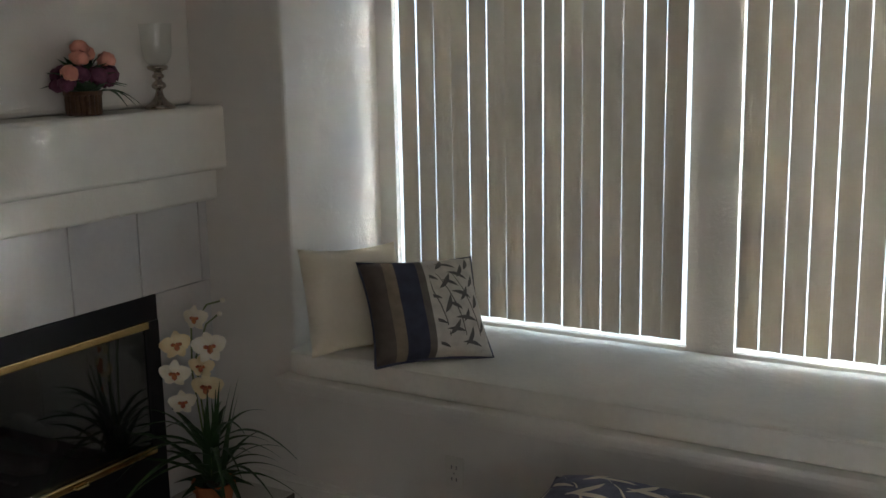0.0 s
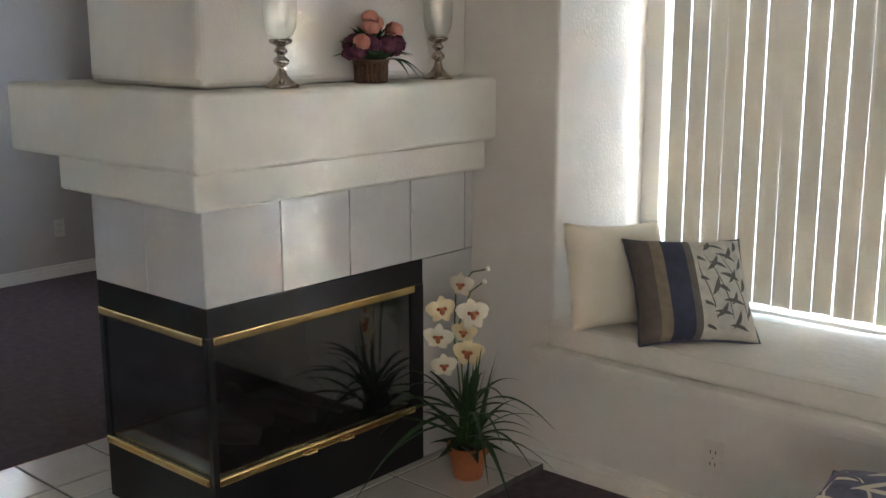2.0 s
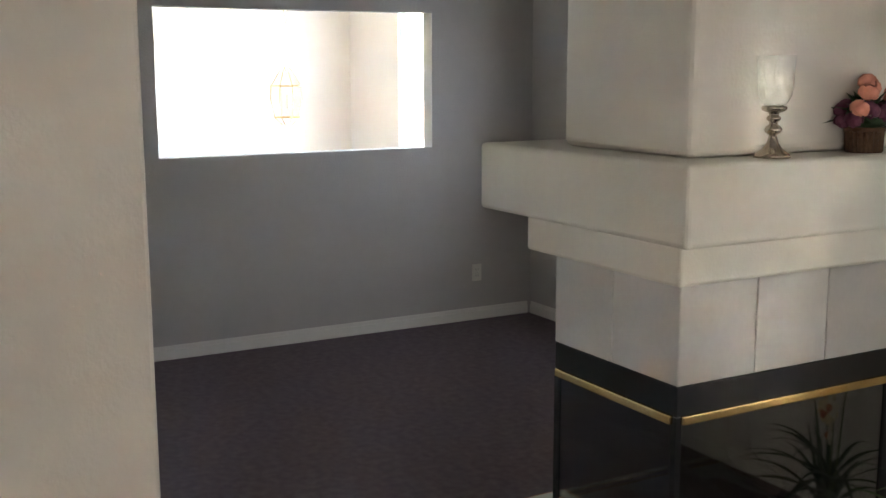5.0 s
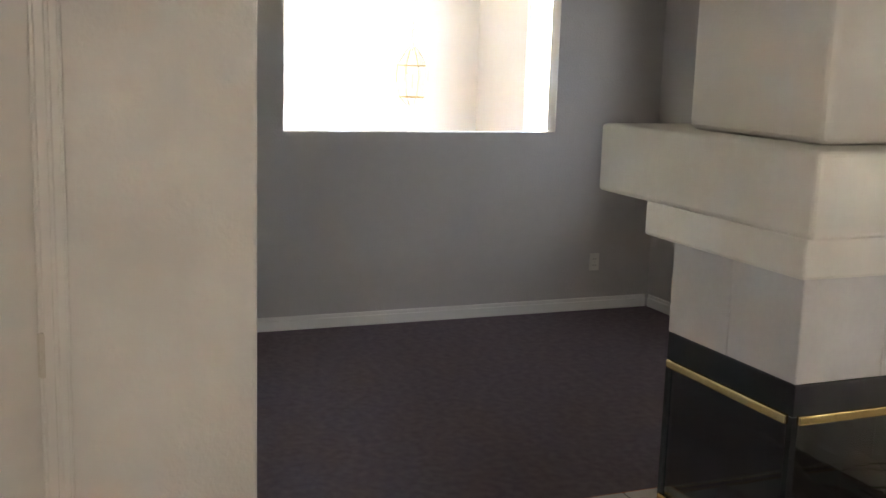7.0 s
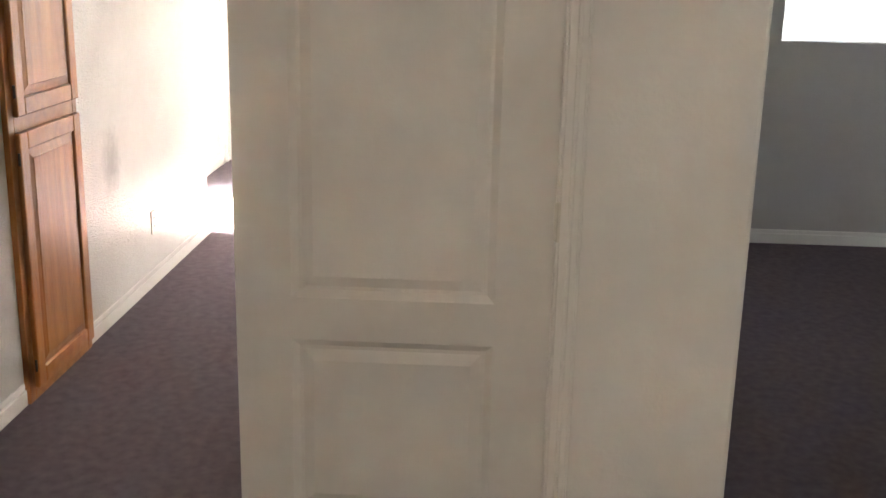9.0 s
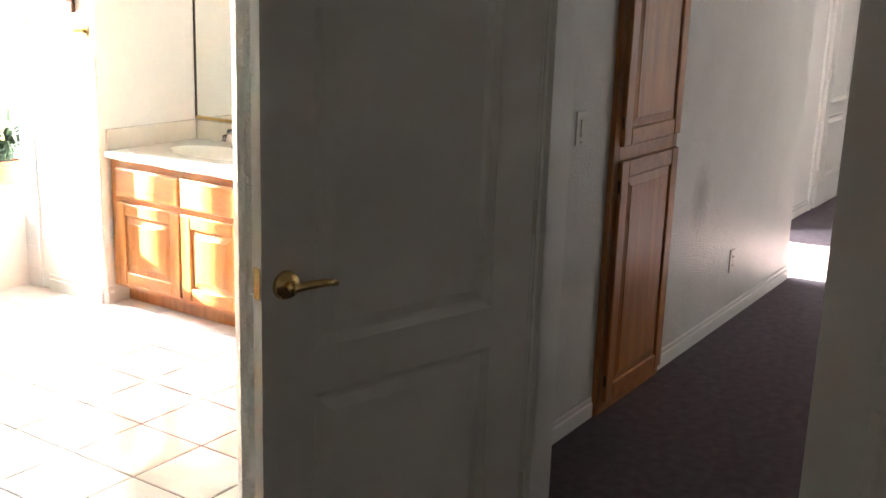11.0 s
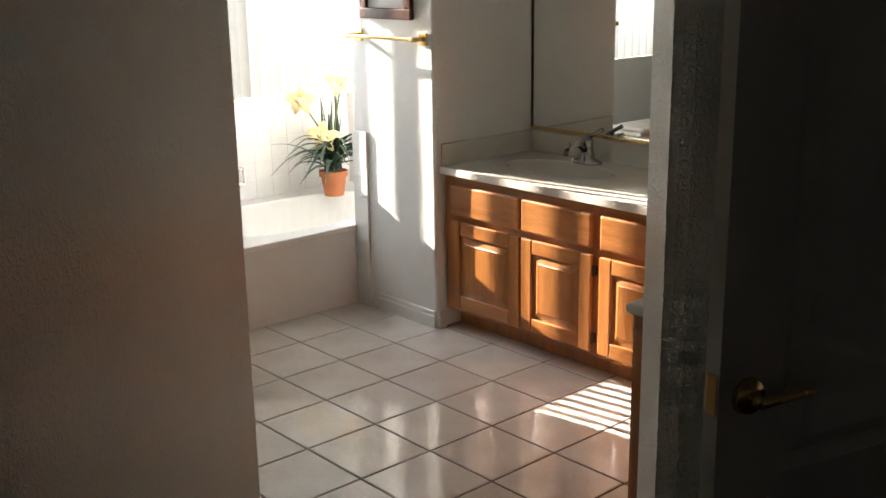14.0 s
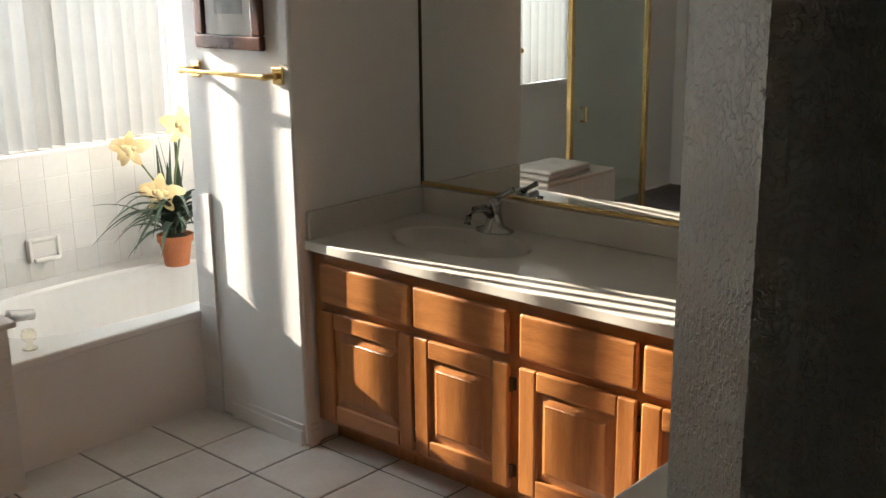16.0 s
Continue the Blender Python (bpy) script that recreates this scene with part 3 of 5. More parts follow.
window("window_7", -1, LX0, LX1, -5.62, LZ0, LZ1)


def vertical_blind(label, x0, x1, y, z0, z1, pitch, width, turn, material, sway=2.5):
    """A head rail and hanging slats, each turned by the same angle from the window's plane."""
    t = thing("vertical_blind", ((x0 + x1) / 2, y, z1), label, "blind", "vertical blinds")
    part("head_rail", one_box(x0, x1, y - 0.02, y + 0.02, z1, z1 + 0.035, 0.004), VINYL, t)
    bm = bmesh.new()
    n, rows = 6, []
    for i in range(n + 1):
        u = (i / n - 0.5) * width
        bow = 0.006 * (1 - (2 * i / n - 1) ** 2)
        rows.append([(u, bow, 0.0), (u, bow, z1 - z0)])
    vs = [[bm.verts.new(p) for p in r] for r in rows]
    for a, b in zip(vs, vs[1:]):
        bm.faces.new((a[0], b[0], b[1], a[1]))
    me = bpy.data.meshes.new("slat")
    bm.to_mesh(me)
    bm.free()
    me.materials.append(material)
    x = x0 + pitch * 0.5
    rnd = random.Random(len(label) + int(x0 * 10))
    while x < x1 - pitch * 0.3:
        o = new("slat", me)
        o.parent = t
        o.matrix_parent_inverse = Matrix.Translation(-Vector(t.location))
        o.matrix_basis = pose(x + rnd.uniform(-0.002, 0.002), y, z0 + rnd.uniform(-0.003, 0.003), 0, rnd.uniform(-0.15, 0.15), turn + rnd.uniform(-sway, sway))
        x += pitch
    return t


vertical_blind("closed beige vinyl vertical blind above the window seat", 0.520, 1.636, 1.77, 0.629, 2.06, 0.0744, 0.0700, 1, SLAT, 1.5)
vertical_blind("closed beige vinyl vertical blind above the window seat", 1.822, 2.98, 1.77, 0.629, 2.06, 0.0748, 0.0700, 1, SLAT, 1.5)
vertical_blind("half-open beige vertical blind on the den window", -3.29, -1.45, 2.15, 1.22, 1.95, 0.08, 0.0835, 38, SLAT_DEN)
vertical_blind("half-open white vertical blind over the bathtub", -1.447, WX1, -7.775, 0.955, 2.06, 0.064, 0.075, 128, SLAT_BATH)
vertical_blind("closed white vertical blind over the shower", VX0 + 0.01, VX1, -7.775, 0.942, 2.06, 0.084, 0.088, 8, SLAT_SHOWER)


def lever(parent, at, ang, label="aged brass lever handle"):
    """A round rose and a straight lever on both faces of a leaf."""
    m = Matrix.Translation(at) @ Matrix.Rotation(ang, 4, "Z")
    for s in (1, -1):
        bm = bmesh.new()
        bmesh.ops.create_cone(bm, cap_ends=True, segments=24, radius1=0.033, radius2=0.028, depth=0.012, matrix=Matrix.Translation((0, s * 0.024, 0)) @ Matrix.Rotation(-s * math.pi / 2, 4, "X"))
        tube(bm, [(0, s * 0.024, 0), (0, s * 0.055, 0)], 0.011, 12)
        tube(bm, [(0.004, s * 0.055, 0.0), (-0.03, s * 0.058, 0.003), (-0.075, s * 0.057, 0.002), (-0.11, s * 0.053, -0.004)], [0.011, 0.010, 0.009, 0.008], 10)
        bm.transform(m)
        part("lever_handle", bm, BRASS, parent, label, smooth=True)


def hinge(parent, x, y, z, sx=1):
    bm = bmesh.new()
    tube(bm, [(x, y, z - 0.047), (x, y, z + 0.047)], 0.007, 10)
    box(bm, x - 0.003, x + 0.003, y - 0.011, y + 0.011, z - 0.045, z + 0.045)
    part("hinge", bm, STEEL, parent)


FIELDS = ((0.22, 0.688), (0.796, 1.90))
door = tagged(new("door_1"), "closed white two-panel leaf of a double door", "door", "", "structure")
bm = moulded_leaf(0.762, 2.03, 0.035, 0.135, pose(-0.072, -2.667, 0.012, 0, 0, 90), FIELDS)
part("door_leaf", bm, DOORP, door)
for z in (0.26, 1.025, 1.79):
    hinge(door, -0.036, -1.899, z)
bm = bmesh.new()
box(bm, -0.093, -0.087, -2.6705, -2.667, 0.87, 0.93, 0.001)
box(bm, -0.1, -0.08, -2.6695, -2.667, 0.84, 0.96)
part("strike_plate", bm, DARKMETAL, door)
bm = one_box(-0.096, -0.084, -2.670, -2.667, 1.15, 1.18)
part("flush_bolt", bm, DARKMETAL, door)

LEFT = pose(-0.02, -3.435, 0.012, 0, 0, -15.3)
door = tagged(new("door_2"), "open white two-panel leaf of a double door", "door", "", "structure")
part("door_leaf", moulded_leaf(0.815, 2.03, 0.035, 0.135, LEFT, FIELDS), DOORP, door)
lever(door, LEFT @ Vector((0.755, 0.0175, 0.957)), radians(-15.3))
bm = one_box(0.8145, 0.8165, 0.006, 0.029, 0.93, 1.0)
bm.transform(LEFT)
part("latch_plate", bm, BRASS, door)
for z in (0.26, 1.025, 1.79):
    hinge(door, -0.024, -3.405, z)


def casing(name, bm):
    return part(name, bm, TRIM, None, "white moulded door casing", kind="structure", category="trim")


bm = bmesh.new()
for d, a, b in ((0.012, 0.0, 0.06), (0.02, 0.008, 0.03), (0.016, 0.036, 0.054)):
    box(bm, -0.05, -0.05 + d, -1.906 + a, -1.906 + b, 0, 2.06, 0.003, 1)
    box(bm, -0.05, -0.05 + d, -3.46 + 0.06 - b, -3.46 + 0.06 - a, 0, 2.06, 0.003, 1)
    box(bm, -0.05, -0.05 + d, -3.46, -1.846, 2.06 + a, 2.06 + b, 0.003, 1)
casing("trim_double_door", bm)
bm = bmesh.new()
box(bm, -0.17, -0.108, -1.925, -1.880, 0, 2.05)
box(bm, -0.108, -0.052, -1.905, -1.880, 0, 2.05)
box(bm, -0.17, -0.052, -3.40, -3.385, 0, 2.05)
box(bm, -0.17, -0.052, -3.385, -1.925, 2.045, 2.059)
casing("trim_door_jamb", bm)

# far door past the landing
door = tagged(new("door_3"), "white door far down the hall", "door", "", "structure")
part("door_leaf", moulded_leaf(0.76, 2.03, 0.035, 0.13, pose(-5.88, -4.152, 0.012, 0, 0, 180), FIELDS), DOORP, door)
for z in (0.26, 1.025, 1.79):
    hinge(door, -5.872, -4.148, z)
bm = bmesh.new()
for a, b in ((-5.87, -5.80), (-6.72, -6.65)):
    box(bm, a, b, -4.19, -4.170, 0, 2.12, 0.004)
box(bm, -6.65, -5.87, -4.19, -4.170, 2.05, 2.12, 0.004)
casing("trim_far_door", bm)


def wall_plate(name, at, m, slots, label, category):
    """A bevelled cover plate; slots: dark boxes and raised pieces (x0, x1, z0, z1, proud)."""
    t = thing(name, at, label, category)
    bm = one_box(-0.036, 0.036, -0.007, 0.0, -0.058, 0.058, 0.003)
    bm.transform(m)
    part("cover_plate", bm, PLASTIC, t)
    for x0, x1, z0, z1, dark in slots:
        bm = one_box(x0, x1, -0.0085 if dark else -0.013, -0.006, z0, z1, 0 if dark else 0.002)
        bm.transform(m)
        part("slot" if dark else "toggle", bm, SLOT if dark else PLASTIC, t)
    return t


SOCKET = [(sx * 0.009 - 0.0015, sx * 0.009 + 0.0015, z - 0.006, z + 0.006, True) for z in (0.021, -0.021) for sx in (-1, 1)] + [(-0.002, 0.002, -0.002, 0.002, True)]
wall_plate("power_outlet", (1.04, 1.235, 0.232), pose(1.04, 1.235, 0.232), SOCKET, "ivory duplex outlet on the wall under the window seat", "outlet")
wall_plate("power_outlet", (-3.93, 1.686, 0.327), pose(-3.93, 1.686, 0.327, 0, 0, 90), SOCKET, "ivory duplex outlet low on the den wall", "outlet")
wall_plate("power_outlet", (-2.70, -3.73, 0.313), pose(-2.70, -3.73, 0.313, 0, 0, 180), SOCKET, "white duplex outlet low on the hall wall", "outlet")
wall_plate("light_switch", (-0.922, -3.73, 1.14), pose(-0.922, -3.73, 1.14, 0, 0, 180), [(-0.012, 0.012, -0.03, 0.03, False), (-0.005, 0.005, -0.05, -0.046, True)], "white light switch beside the oak cabinet", "switch")
plate_at = P0 + (P1 - P0).normalized() * 1.218
wall_plate("cover_plate", (plate_at.x, plate_at.y, 1.365), pose(plate_at.x, plate_at.y, 1.365, 0, 0, 222.9), [(-0.003, 0.003, 0.038, 0.043, True), (-0.003, 0.003, -0.043, -0.038, True)], "blank cover plate on the textured plaster wall", "cover plate")


# ---- fireplace ----
fire = thing("fireplace", (-0.3, 0.6, 0.03), "three-sided glass fireplace with white mantel and pale tile surround", "fireplace")
hearth = tagged(new("hearth"), "low hearth of pale ceramic tiles with dark joints", "hearth", "", "structure")
HX, HY = -1.10, -0.39
bm = prism([(HX, HY), (0.36, HY), (0.36, 1.225), (-0.6, 1.225), (-0.6, 2.11), (HX, 2.11)], 0.001, 0.024)
part("hearth_slab", bm, GROUT, hearth)
bm = bmesh.new()
for y0, y1 in ((1.02, 1.235),):
    box(bm, -0.6, -0.02, y0 - 0.05, y1, 0.03, 0.80)
box(bm, -0.593, -0.012, 0.012, 1.235, 0.80, 1.108)
part("surround_core", bm, GROUT, fire)
bm = one_box(-0.58, -0.5, 1.235, 2.125, 0, H)
wall("wall_fire_return", bm, PAINT_GREY)


def tile(parent, x0, x1, y0, y1, z0, z1, material, name="tile"):
    """One tile with a slightly eased edge."""
    return part(name, one_box(x0, x1, y0, y1, z0, z1, 0.002, 1), material, parent)


ys = [0.0, 0.297, 0.594, 0.891, 1.188, 1.235]
for a, b in zip(ys, ys[1:]):
    tile(fire, -0.014, 0.0, a + 0.002, b - 0.002, 0.802, 1.104, TILE_FIRE)
for a, b in ((-0.605, -0.304), (-0.304, 0.0)):
    tile(fire, a + 0.002, b - 0.002 if b < 0 else b - 0.001, 0.0, 0.014, 0.802, 1.104, TILE_FIRE)
for a, b in ((0.032, 0.196), (0.196, 0.498), (0.498, 0.80)):
    tile(fire, -0.018, -0.004, 0.957, 1.233, a + 0.002, b - 0.002, TILE_FIRE)
part("lower_band", one_box(-0.690, 0.060, -0.060, 1.237, 1.104, 1.222, 0.012, 3), STONE, fire, "smooth white plaster band")
part("mantel_shelf", one_box(-0.946, 0.112, -0.088, 1.239, 1.217, 1.445, 0.016, 3), STONE, fire, "thick white plaster mantel shelf")
wall("wall_chimney_breast", one_box(-0.645, -0.03, 0.045, 1.24, 1.446, H, 0.03, 4), PAINT)

bm = bmesh.new()
box(bm, -0.605, -0.002, 0.002, 0.955, 0.708, 0.80, 0.003)
box(bm, -0.605, -0.002, 0.002, 0.955, 0.030, 0.238, 0.003)
box(bm, -0.022, -0.001, 0.001, 0.022, 0.238, 0.708)
box(bm, -0.605, -0.585, 0.001, 0.022, 0.238, 0.708)
box(bm, -0.022, -0.001, 0.895, 0.956, 0.238, 0.708)
box(bm, -0.605, -0.585, 0.895, 0.956, 0.238, 0.708)
part("steel_frame", bm, BLACK, fire, "matt black steel frame")
bm = bmesh.new()
box(bm, -0.585, -0.022, 0.90, 0.955, 0.238, 0.708)
part("firebox_lining", bm, SOOT, fire)
for z0, z1 in ((0.686, 0.714), (0.232, 0.258)):
    part("brass_rail", one_box(-0.004, 0.012, 0.016, 0.90, z0, z1, 0.005), BRASS, fire, "polished brass rail")
    part("brass_rail", one_box(-0.59, -0.016, -0.012, 0.004, z0, z1, 0.005), BRASS, fire, "polished brass rail")
    part("brass_rail", one_box(-0.617, -0.601, 0.016, 0.90, z0, z1, 0.005), BRASS, fire, "polished brass rail")
for y in (0.38, 0.55):
    bm = bmesh.new()
    tube(bm, [(0.012, y - 0.03, 0.238), (0.022, y - 0.022, 0.236), (0.022, y + 0.022, 0.236), (0.012, y + 0.03, 0.238)], 0.004, 8)
    part("pull", bm, BRASS, fire)
for b in ((-0.012, -0.008, 0.022, 0.895, 0.25, 0.70), (-0.598, -0.594, 0.022, 0.895, 0.25, 0.70), (-0.585, -0.022, 0.008, 0.012, 0.25, 0.70)):
    part("glass_pane", one_box(*b), GLASS_DARK, fire, "dark tempered glass pane").visible_shadow = False
rl = random.Random(3)
for k in range(5):
    y = 0.22 + 0.13 * k
    bm = bmesh.new()
    r = rl.uniform(0.032, 0.045)
    z = 0.285 + (0.055 if k % 2 else 0)
    pts = [(-0.30 + rl.uniform(-0.03, 0.03) + (i - 2) * 0.085, y + rl.uniform(-0.02, 0.02) + (i - 2) * 0.03 * (-1) ** k, z + rl.uniform(-0.006, 0.006)) for i in range(5)]
    tube(bm, pts, [r * 0.8, r, r * 1.05, r, r * 0.75], 9)
    part("log", bm, LOG, fire, "charred ceramic log", smooth=True)
for y in (0.2, 0.45, 0.7):
    part("grate_bar", one_box(-0.42, -0.18, y - 0.008, y + 0.008, 0.236, 0.25), BLACK, fire)


def rose(parent, at, r, material, name="rose", n=16, seed=0):
    """A round flower head of cupped petals."""
    bm, rg = bmesh.new(), random.Random(seed)
    for k in range(n):
        el = math.asin(min(1, 0.05 + 0.95 * (k / n)))
        az = k * 2.4
        d = Vector((math.cos(az) * math.cos(el), math.sin(az) * math.cos(el), math.sin(el)))
        u = d.orthogonal().normalized()
        w = d.cross(u)
        c = Vector(at) + d * r * rg.uniform(0.55, 0.9)
        s = r * rg.uniform(0.42, 0.6)
        ring = [bm.verts.new(c + (u * math.cos(a) + w * math.sin(a)) * s - d * s * 0.45) for a in [2 * math.pi * i / 7 for i in range(7)]]
        mid = bm.verts.new(c + d * s * 0.12)
        for i in range(7):
            bm.faces.new((ring[i], ring[(i + 1) % 7], mid))
    ball(bm, at, r * 0.62, 1.0, 1)
    return part(name, bm, material, parent, smooth=True)


def blade(bm, base, az, length, lift, droop, width, n=8, twist=0.0):
    """A long arching leaf with a folded middle."""
    d, side = Vector((math.cos(az), math.sin(az), 0)), Vector((-math.sin(az), math.cos(az), 0))
    prev = None
    for i in range(n + 1):
        t = i / n
        c = Vector(base) + d * (length * (t * math.cos(lift) + 0.12 * droop * t * t)) + Vector((0, 0, length * (t * math.sin(lift) - droop * t * t * 0.85)))
        w = width * (0.55 + 0.45 * math.sin(math.pi * min(1, t * 1.5))) * (1 - t ** 3) + 0.0006
        sd = side * math.cos(twist * t) + Vector((0, 0, math.sin(twist * t)))
        row = [bm.verts.new(c - sd * w), bm.verts.new(c - Vector((0, 0, w * 0.45))), bm.verts.new(c + sd * w)]
        if prev:
            bm.faces.new((prev[0], row[0], row[1], prev[1]))
            bm.faces.new((prev[1], row[1], row[2], prev[2]))
        prev = row
    return bm


def orchid_bloom(parent, at, face, r, petal, lip, seed, full=0.85):
    """Five petals round a lip, turned to the given side."""
    rg = random.Random(seed)
    f = Vector(face).normalized()
    u = Vector((0, 0, 1)).cross(f).normalized()
    w = f.cross(u)
    bm = bmesh.new()
    for k, (a, s, wd) in enumerate(((90, 0.95, 0.8), (14, 1.08, 1.15), (166, 1.08, 1.15), (-52, 0.92, 0.75), (-128, 0.92, 0.75))):
        a = radians(a + rg.uniform(-9, 9))
        d = u * math.cos(a) + w * math.sin(a)
        e = -u * math.sin(a) + w * math.cos(a)
        rows = []
        for i in range(5):
            t = i / 4
            hw = r * wd * full * 0.55 * math.sin(math.pi * (0.12 + 0.80 * t))
            c = Vector(at) + d * (r * s * t) + f * (r * 0.25 * math.sin(t * 2.4) - 0.25 * r * t * t)
            rows.append([bm.verts.new(c - e * hw - f * hw * 0.2), bm.verts.new(c), bm.verts.new(c + e * hw - f * hw * 0.2)])
        for a0, b0 in zip(rows, rows[1:]):
            for j in (0, 1):
                bm.faces.new((a0[j], b0[j], b0[j + 1], a0[j + 1]))
    bloom = part("flower", bm, petal, parent, smooth=True)
    bm = bmesh.new()
    ball(bm, Vector(at) + f * r * 0.2 - w * r * 0.12, r * 0.2, 1.5, 1)
    for sx in (-1, 1):
        ball(bm, Vector(at) + f * r * 0.16 + u * sx * r * 0.22 + w * r * 0.04, r * 0.17, 0.8, 1)
    part("flower_lip", bm, lip, bloom, smooth=True)


def flower_pot(parent, at, r, h):
    bm = bmesh.new()
    lathe(bm, [(r * 0.72, 0), (r * 0.95, h * 0.78), (r * 1.06, h * 0.78), (r * 1.08, h), (r * 0.98, h), (r * 0.94, h * 0.9)], at, 28)
    part("terracotta_pot", bm, TERRA, parent, "plain terracotta pot", smooth=False)
    bm = bmesh.new()
    lathe(bm, [(r * 0.93, h * 0.88), (r * 0.5, h * 0.97), (0.01, h * 0.99)], at, 20)
    part("soil", bm, SOIL, parent)


# ---- things by the fireplace ----
def candlestick(x, y):
    t = thing("candle_holder", (x, y, 1.445), "turned antique silver candle holder with clear glass hurricane shade", "candle holder", "mantel candle holders")
    bm = lathe(bmesh.new(), [(0.052, 0), (0.053, 0.007), (0.045, 0.014), (0.030, 0.024), (0.017, 0.040), (0.012, 0.058), (0.012, 0.064), (0.023, 0.072), (0.025, 0.079), (0.022, 0.087), (0.012, 0.094), (0.012, 0.101), (0.020, 0.107), (0.020, 0.114), (0.013, 0.120), (0.015, 0.126), (0.033, 0.133), (0.036, 0.140), (0.034, 0.146)], (x, y, 1.445), 28)
    part("stem", bm, SILVER, t, "turned silver stem and foot", smooth=True)
    bm = lathe(bmesh.new(), [(0.026, 0.147), (0.036, 0.155), (0.047, 0.175), (0.051, 0.200), (0.051, 0.240), (0.055, 0.286)], (x, y, 1.445), 28)
    bm.faces.ensure_lookup_table()
    bm.faces.remove(bm.faces[-1])
    part("glass_shade", bm, GLASS_VASE, t, "clear glass hurricane shade", smooth=True)


candlestick(0.035, 0.29)
candlestick(0.035, 1.00)

FX, FY = 0.03, 0.675
bq = thing("flower_arrangement", (FX, FY, 1.445), "silk peach roses and plum blooms in a brown wicker basket", "flowers")
bm = lathe(bmesh.new(), [(0.052, 0), (0.056, 0.004), (0.057, 0.062), (0.060, 0.064), (0.060, 0.076), (0.052, 0.076)], (FX, FY, 1.445), 60)
for k, v in enumerate(bm.verts):
    if k % 3 == 0 and 1.447 < v.co.z < 1.508:
        v.co.x, v.co.y = FX + (v.co.x - FX) * 0.93, FY + (v.co.y - FY) * 0.93
part("wicker_basket", bm, BASKET, bq, "dark brown slatted basket")
bm = bmesh.new()
ball(bm, (FX, FY, 1.555), 0.075, 0.62, 2)
part("foliage", bm, LEAF, bq)
rb = random.Random(5)
for k in range(11):
    a = k * 2 * math.pi / 11
    rr = rb.uniform(0.075, 0.10)
    rose(bq, (FX + rr * 0.75 * math.cos(a), FY + rr * math.sin(a), 1.545 + rb.uniform(-0.012, 0.03)), rb.uniform(0.034, 0.044), PLUM, "plum_bloom", 14, k)
for k, (dx, dy, dz) in enumerate(((0.03, -0.03, 0.175), (0.0, 0.0, 0.205), (0.035, 0.075, 0.165), (-0.02, 0.04, 0.19), (0.05, -0.085, 0.13))):
    rose(bq, (FX + dx, FY + dy, 1.445 + dz), 0.037, ROSE, "peach_rose", 18, k + 20)
bm = bmesh.new()
for k in range(26):
    blade(bm, (FX, FY, 1.55), k * 2.4, rb.uniform(0.10, 0.15), rb.uniform(0.1, 1.2), 0.3, 0.022, 5)
for k in range(3):
    blade(bm, (FX + 0.03, FY + 0.05, 1.52), 1.2 + 0.3 * k, 0.13, 0.3, 0.9, 0.010, 6)
part("leaf", bm, LEAF, bq)

OX, OY, OZ = 0.225, 0.945, 0.026
orchid = thing("potted_orchid", (OX, OY, OZ), "white orchid with grassy leaves in a terracotta pot on hearth", "plant")
flower_pot(orchid, (OX, OY, OZ), 0.072, 0.125)
bm, rg = bmesh.new(), random.Random(11)
for k in range(34):
    az = k * 2.399 + rg.uniform(-0.3, 0.3)
    d = Vector((math.cos(az), math.sin(az)))
    reach = rg.uniform(0.34, 0.54)
    if d.y > 0.3:
        reach *= 0.62
    blade(bm, (OX + d.x * 0.02, OY + d.y * 0.02, OZ + 0.12 + rg.uniform(0, 0.16)), az, reach, rg.uniform(0.45, 1.1), rg.uniform(0.5, 1.05), rg.uniform(0.008, 0.013), 10)
for k in range(10):
    blade(bm, (OX + 0.008 * k - 0.03, OY, OZ + 0.12), rg.uniform(-1.2, 0.6), rg.uniform(0.34, 0.48), 1.38, 0.16, 0.012, 8)
part("grass_leaf", bm, LEAF, orchid)
bm = bmesh.new()
for k in range(6):
    blade(bm, (OX, OY, OZ + 0.12), k * 1.05 + 0.4, 0.15, 0.4, 0.55, 0.036, 6)
part("broad_leaf", bm, LEAF, orchid)
bm = bmesh.new()
tube(bm, [(OX, OY, OZ + 0.12), (OX - 0.03, OY - 0.01, 0.35), (OX - 0.05, OY - 0.02, 0.55), (OX - 0.06, OY, 0.70), (OX - 0.01, OY + 0.03, 0.78), (OX + 0.04, OY + 0.05, 0.795)], 0.0035, 6)
tube(bm, [(OX + 0.01, OY, OZ + 0.12), (OX - 0.01, OY - 0.02, 0.4), (OX - 0.02, OY - 0.03, 0.6), (OX + 0.01, OY, 0.72), (OX + 0.05, OY + 0.02, 0.755)], 0.0035, 6)
part("flower_stem", bm, STEM, orchid)
for p in ((OX + 0.045, OY + 0.05, 0.797), (OX + 0.055, OY + 0.02, 0.757)):
    bm = bmesh.new()
    ball(bm, p, 0.010, 1, 1)
    part("bud", bm, PETAL_W, orchid)
VIEW = Vector((2.3, -2.8, 0.4))
side = Vector((VIEW.y, -VIEW.x, 0)).normalized() * -1
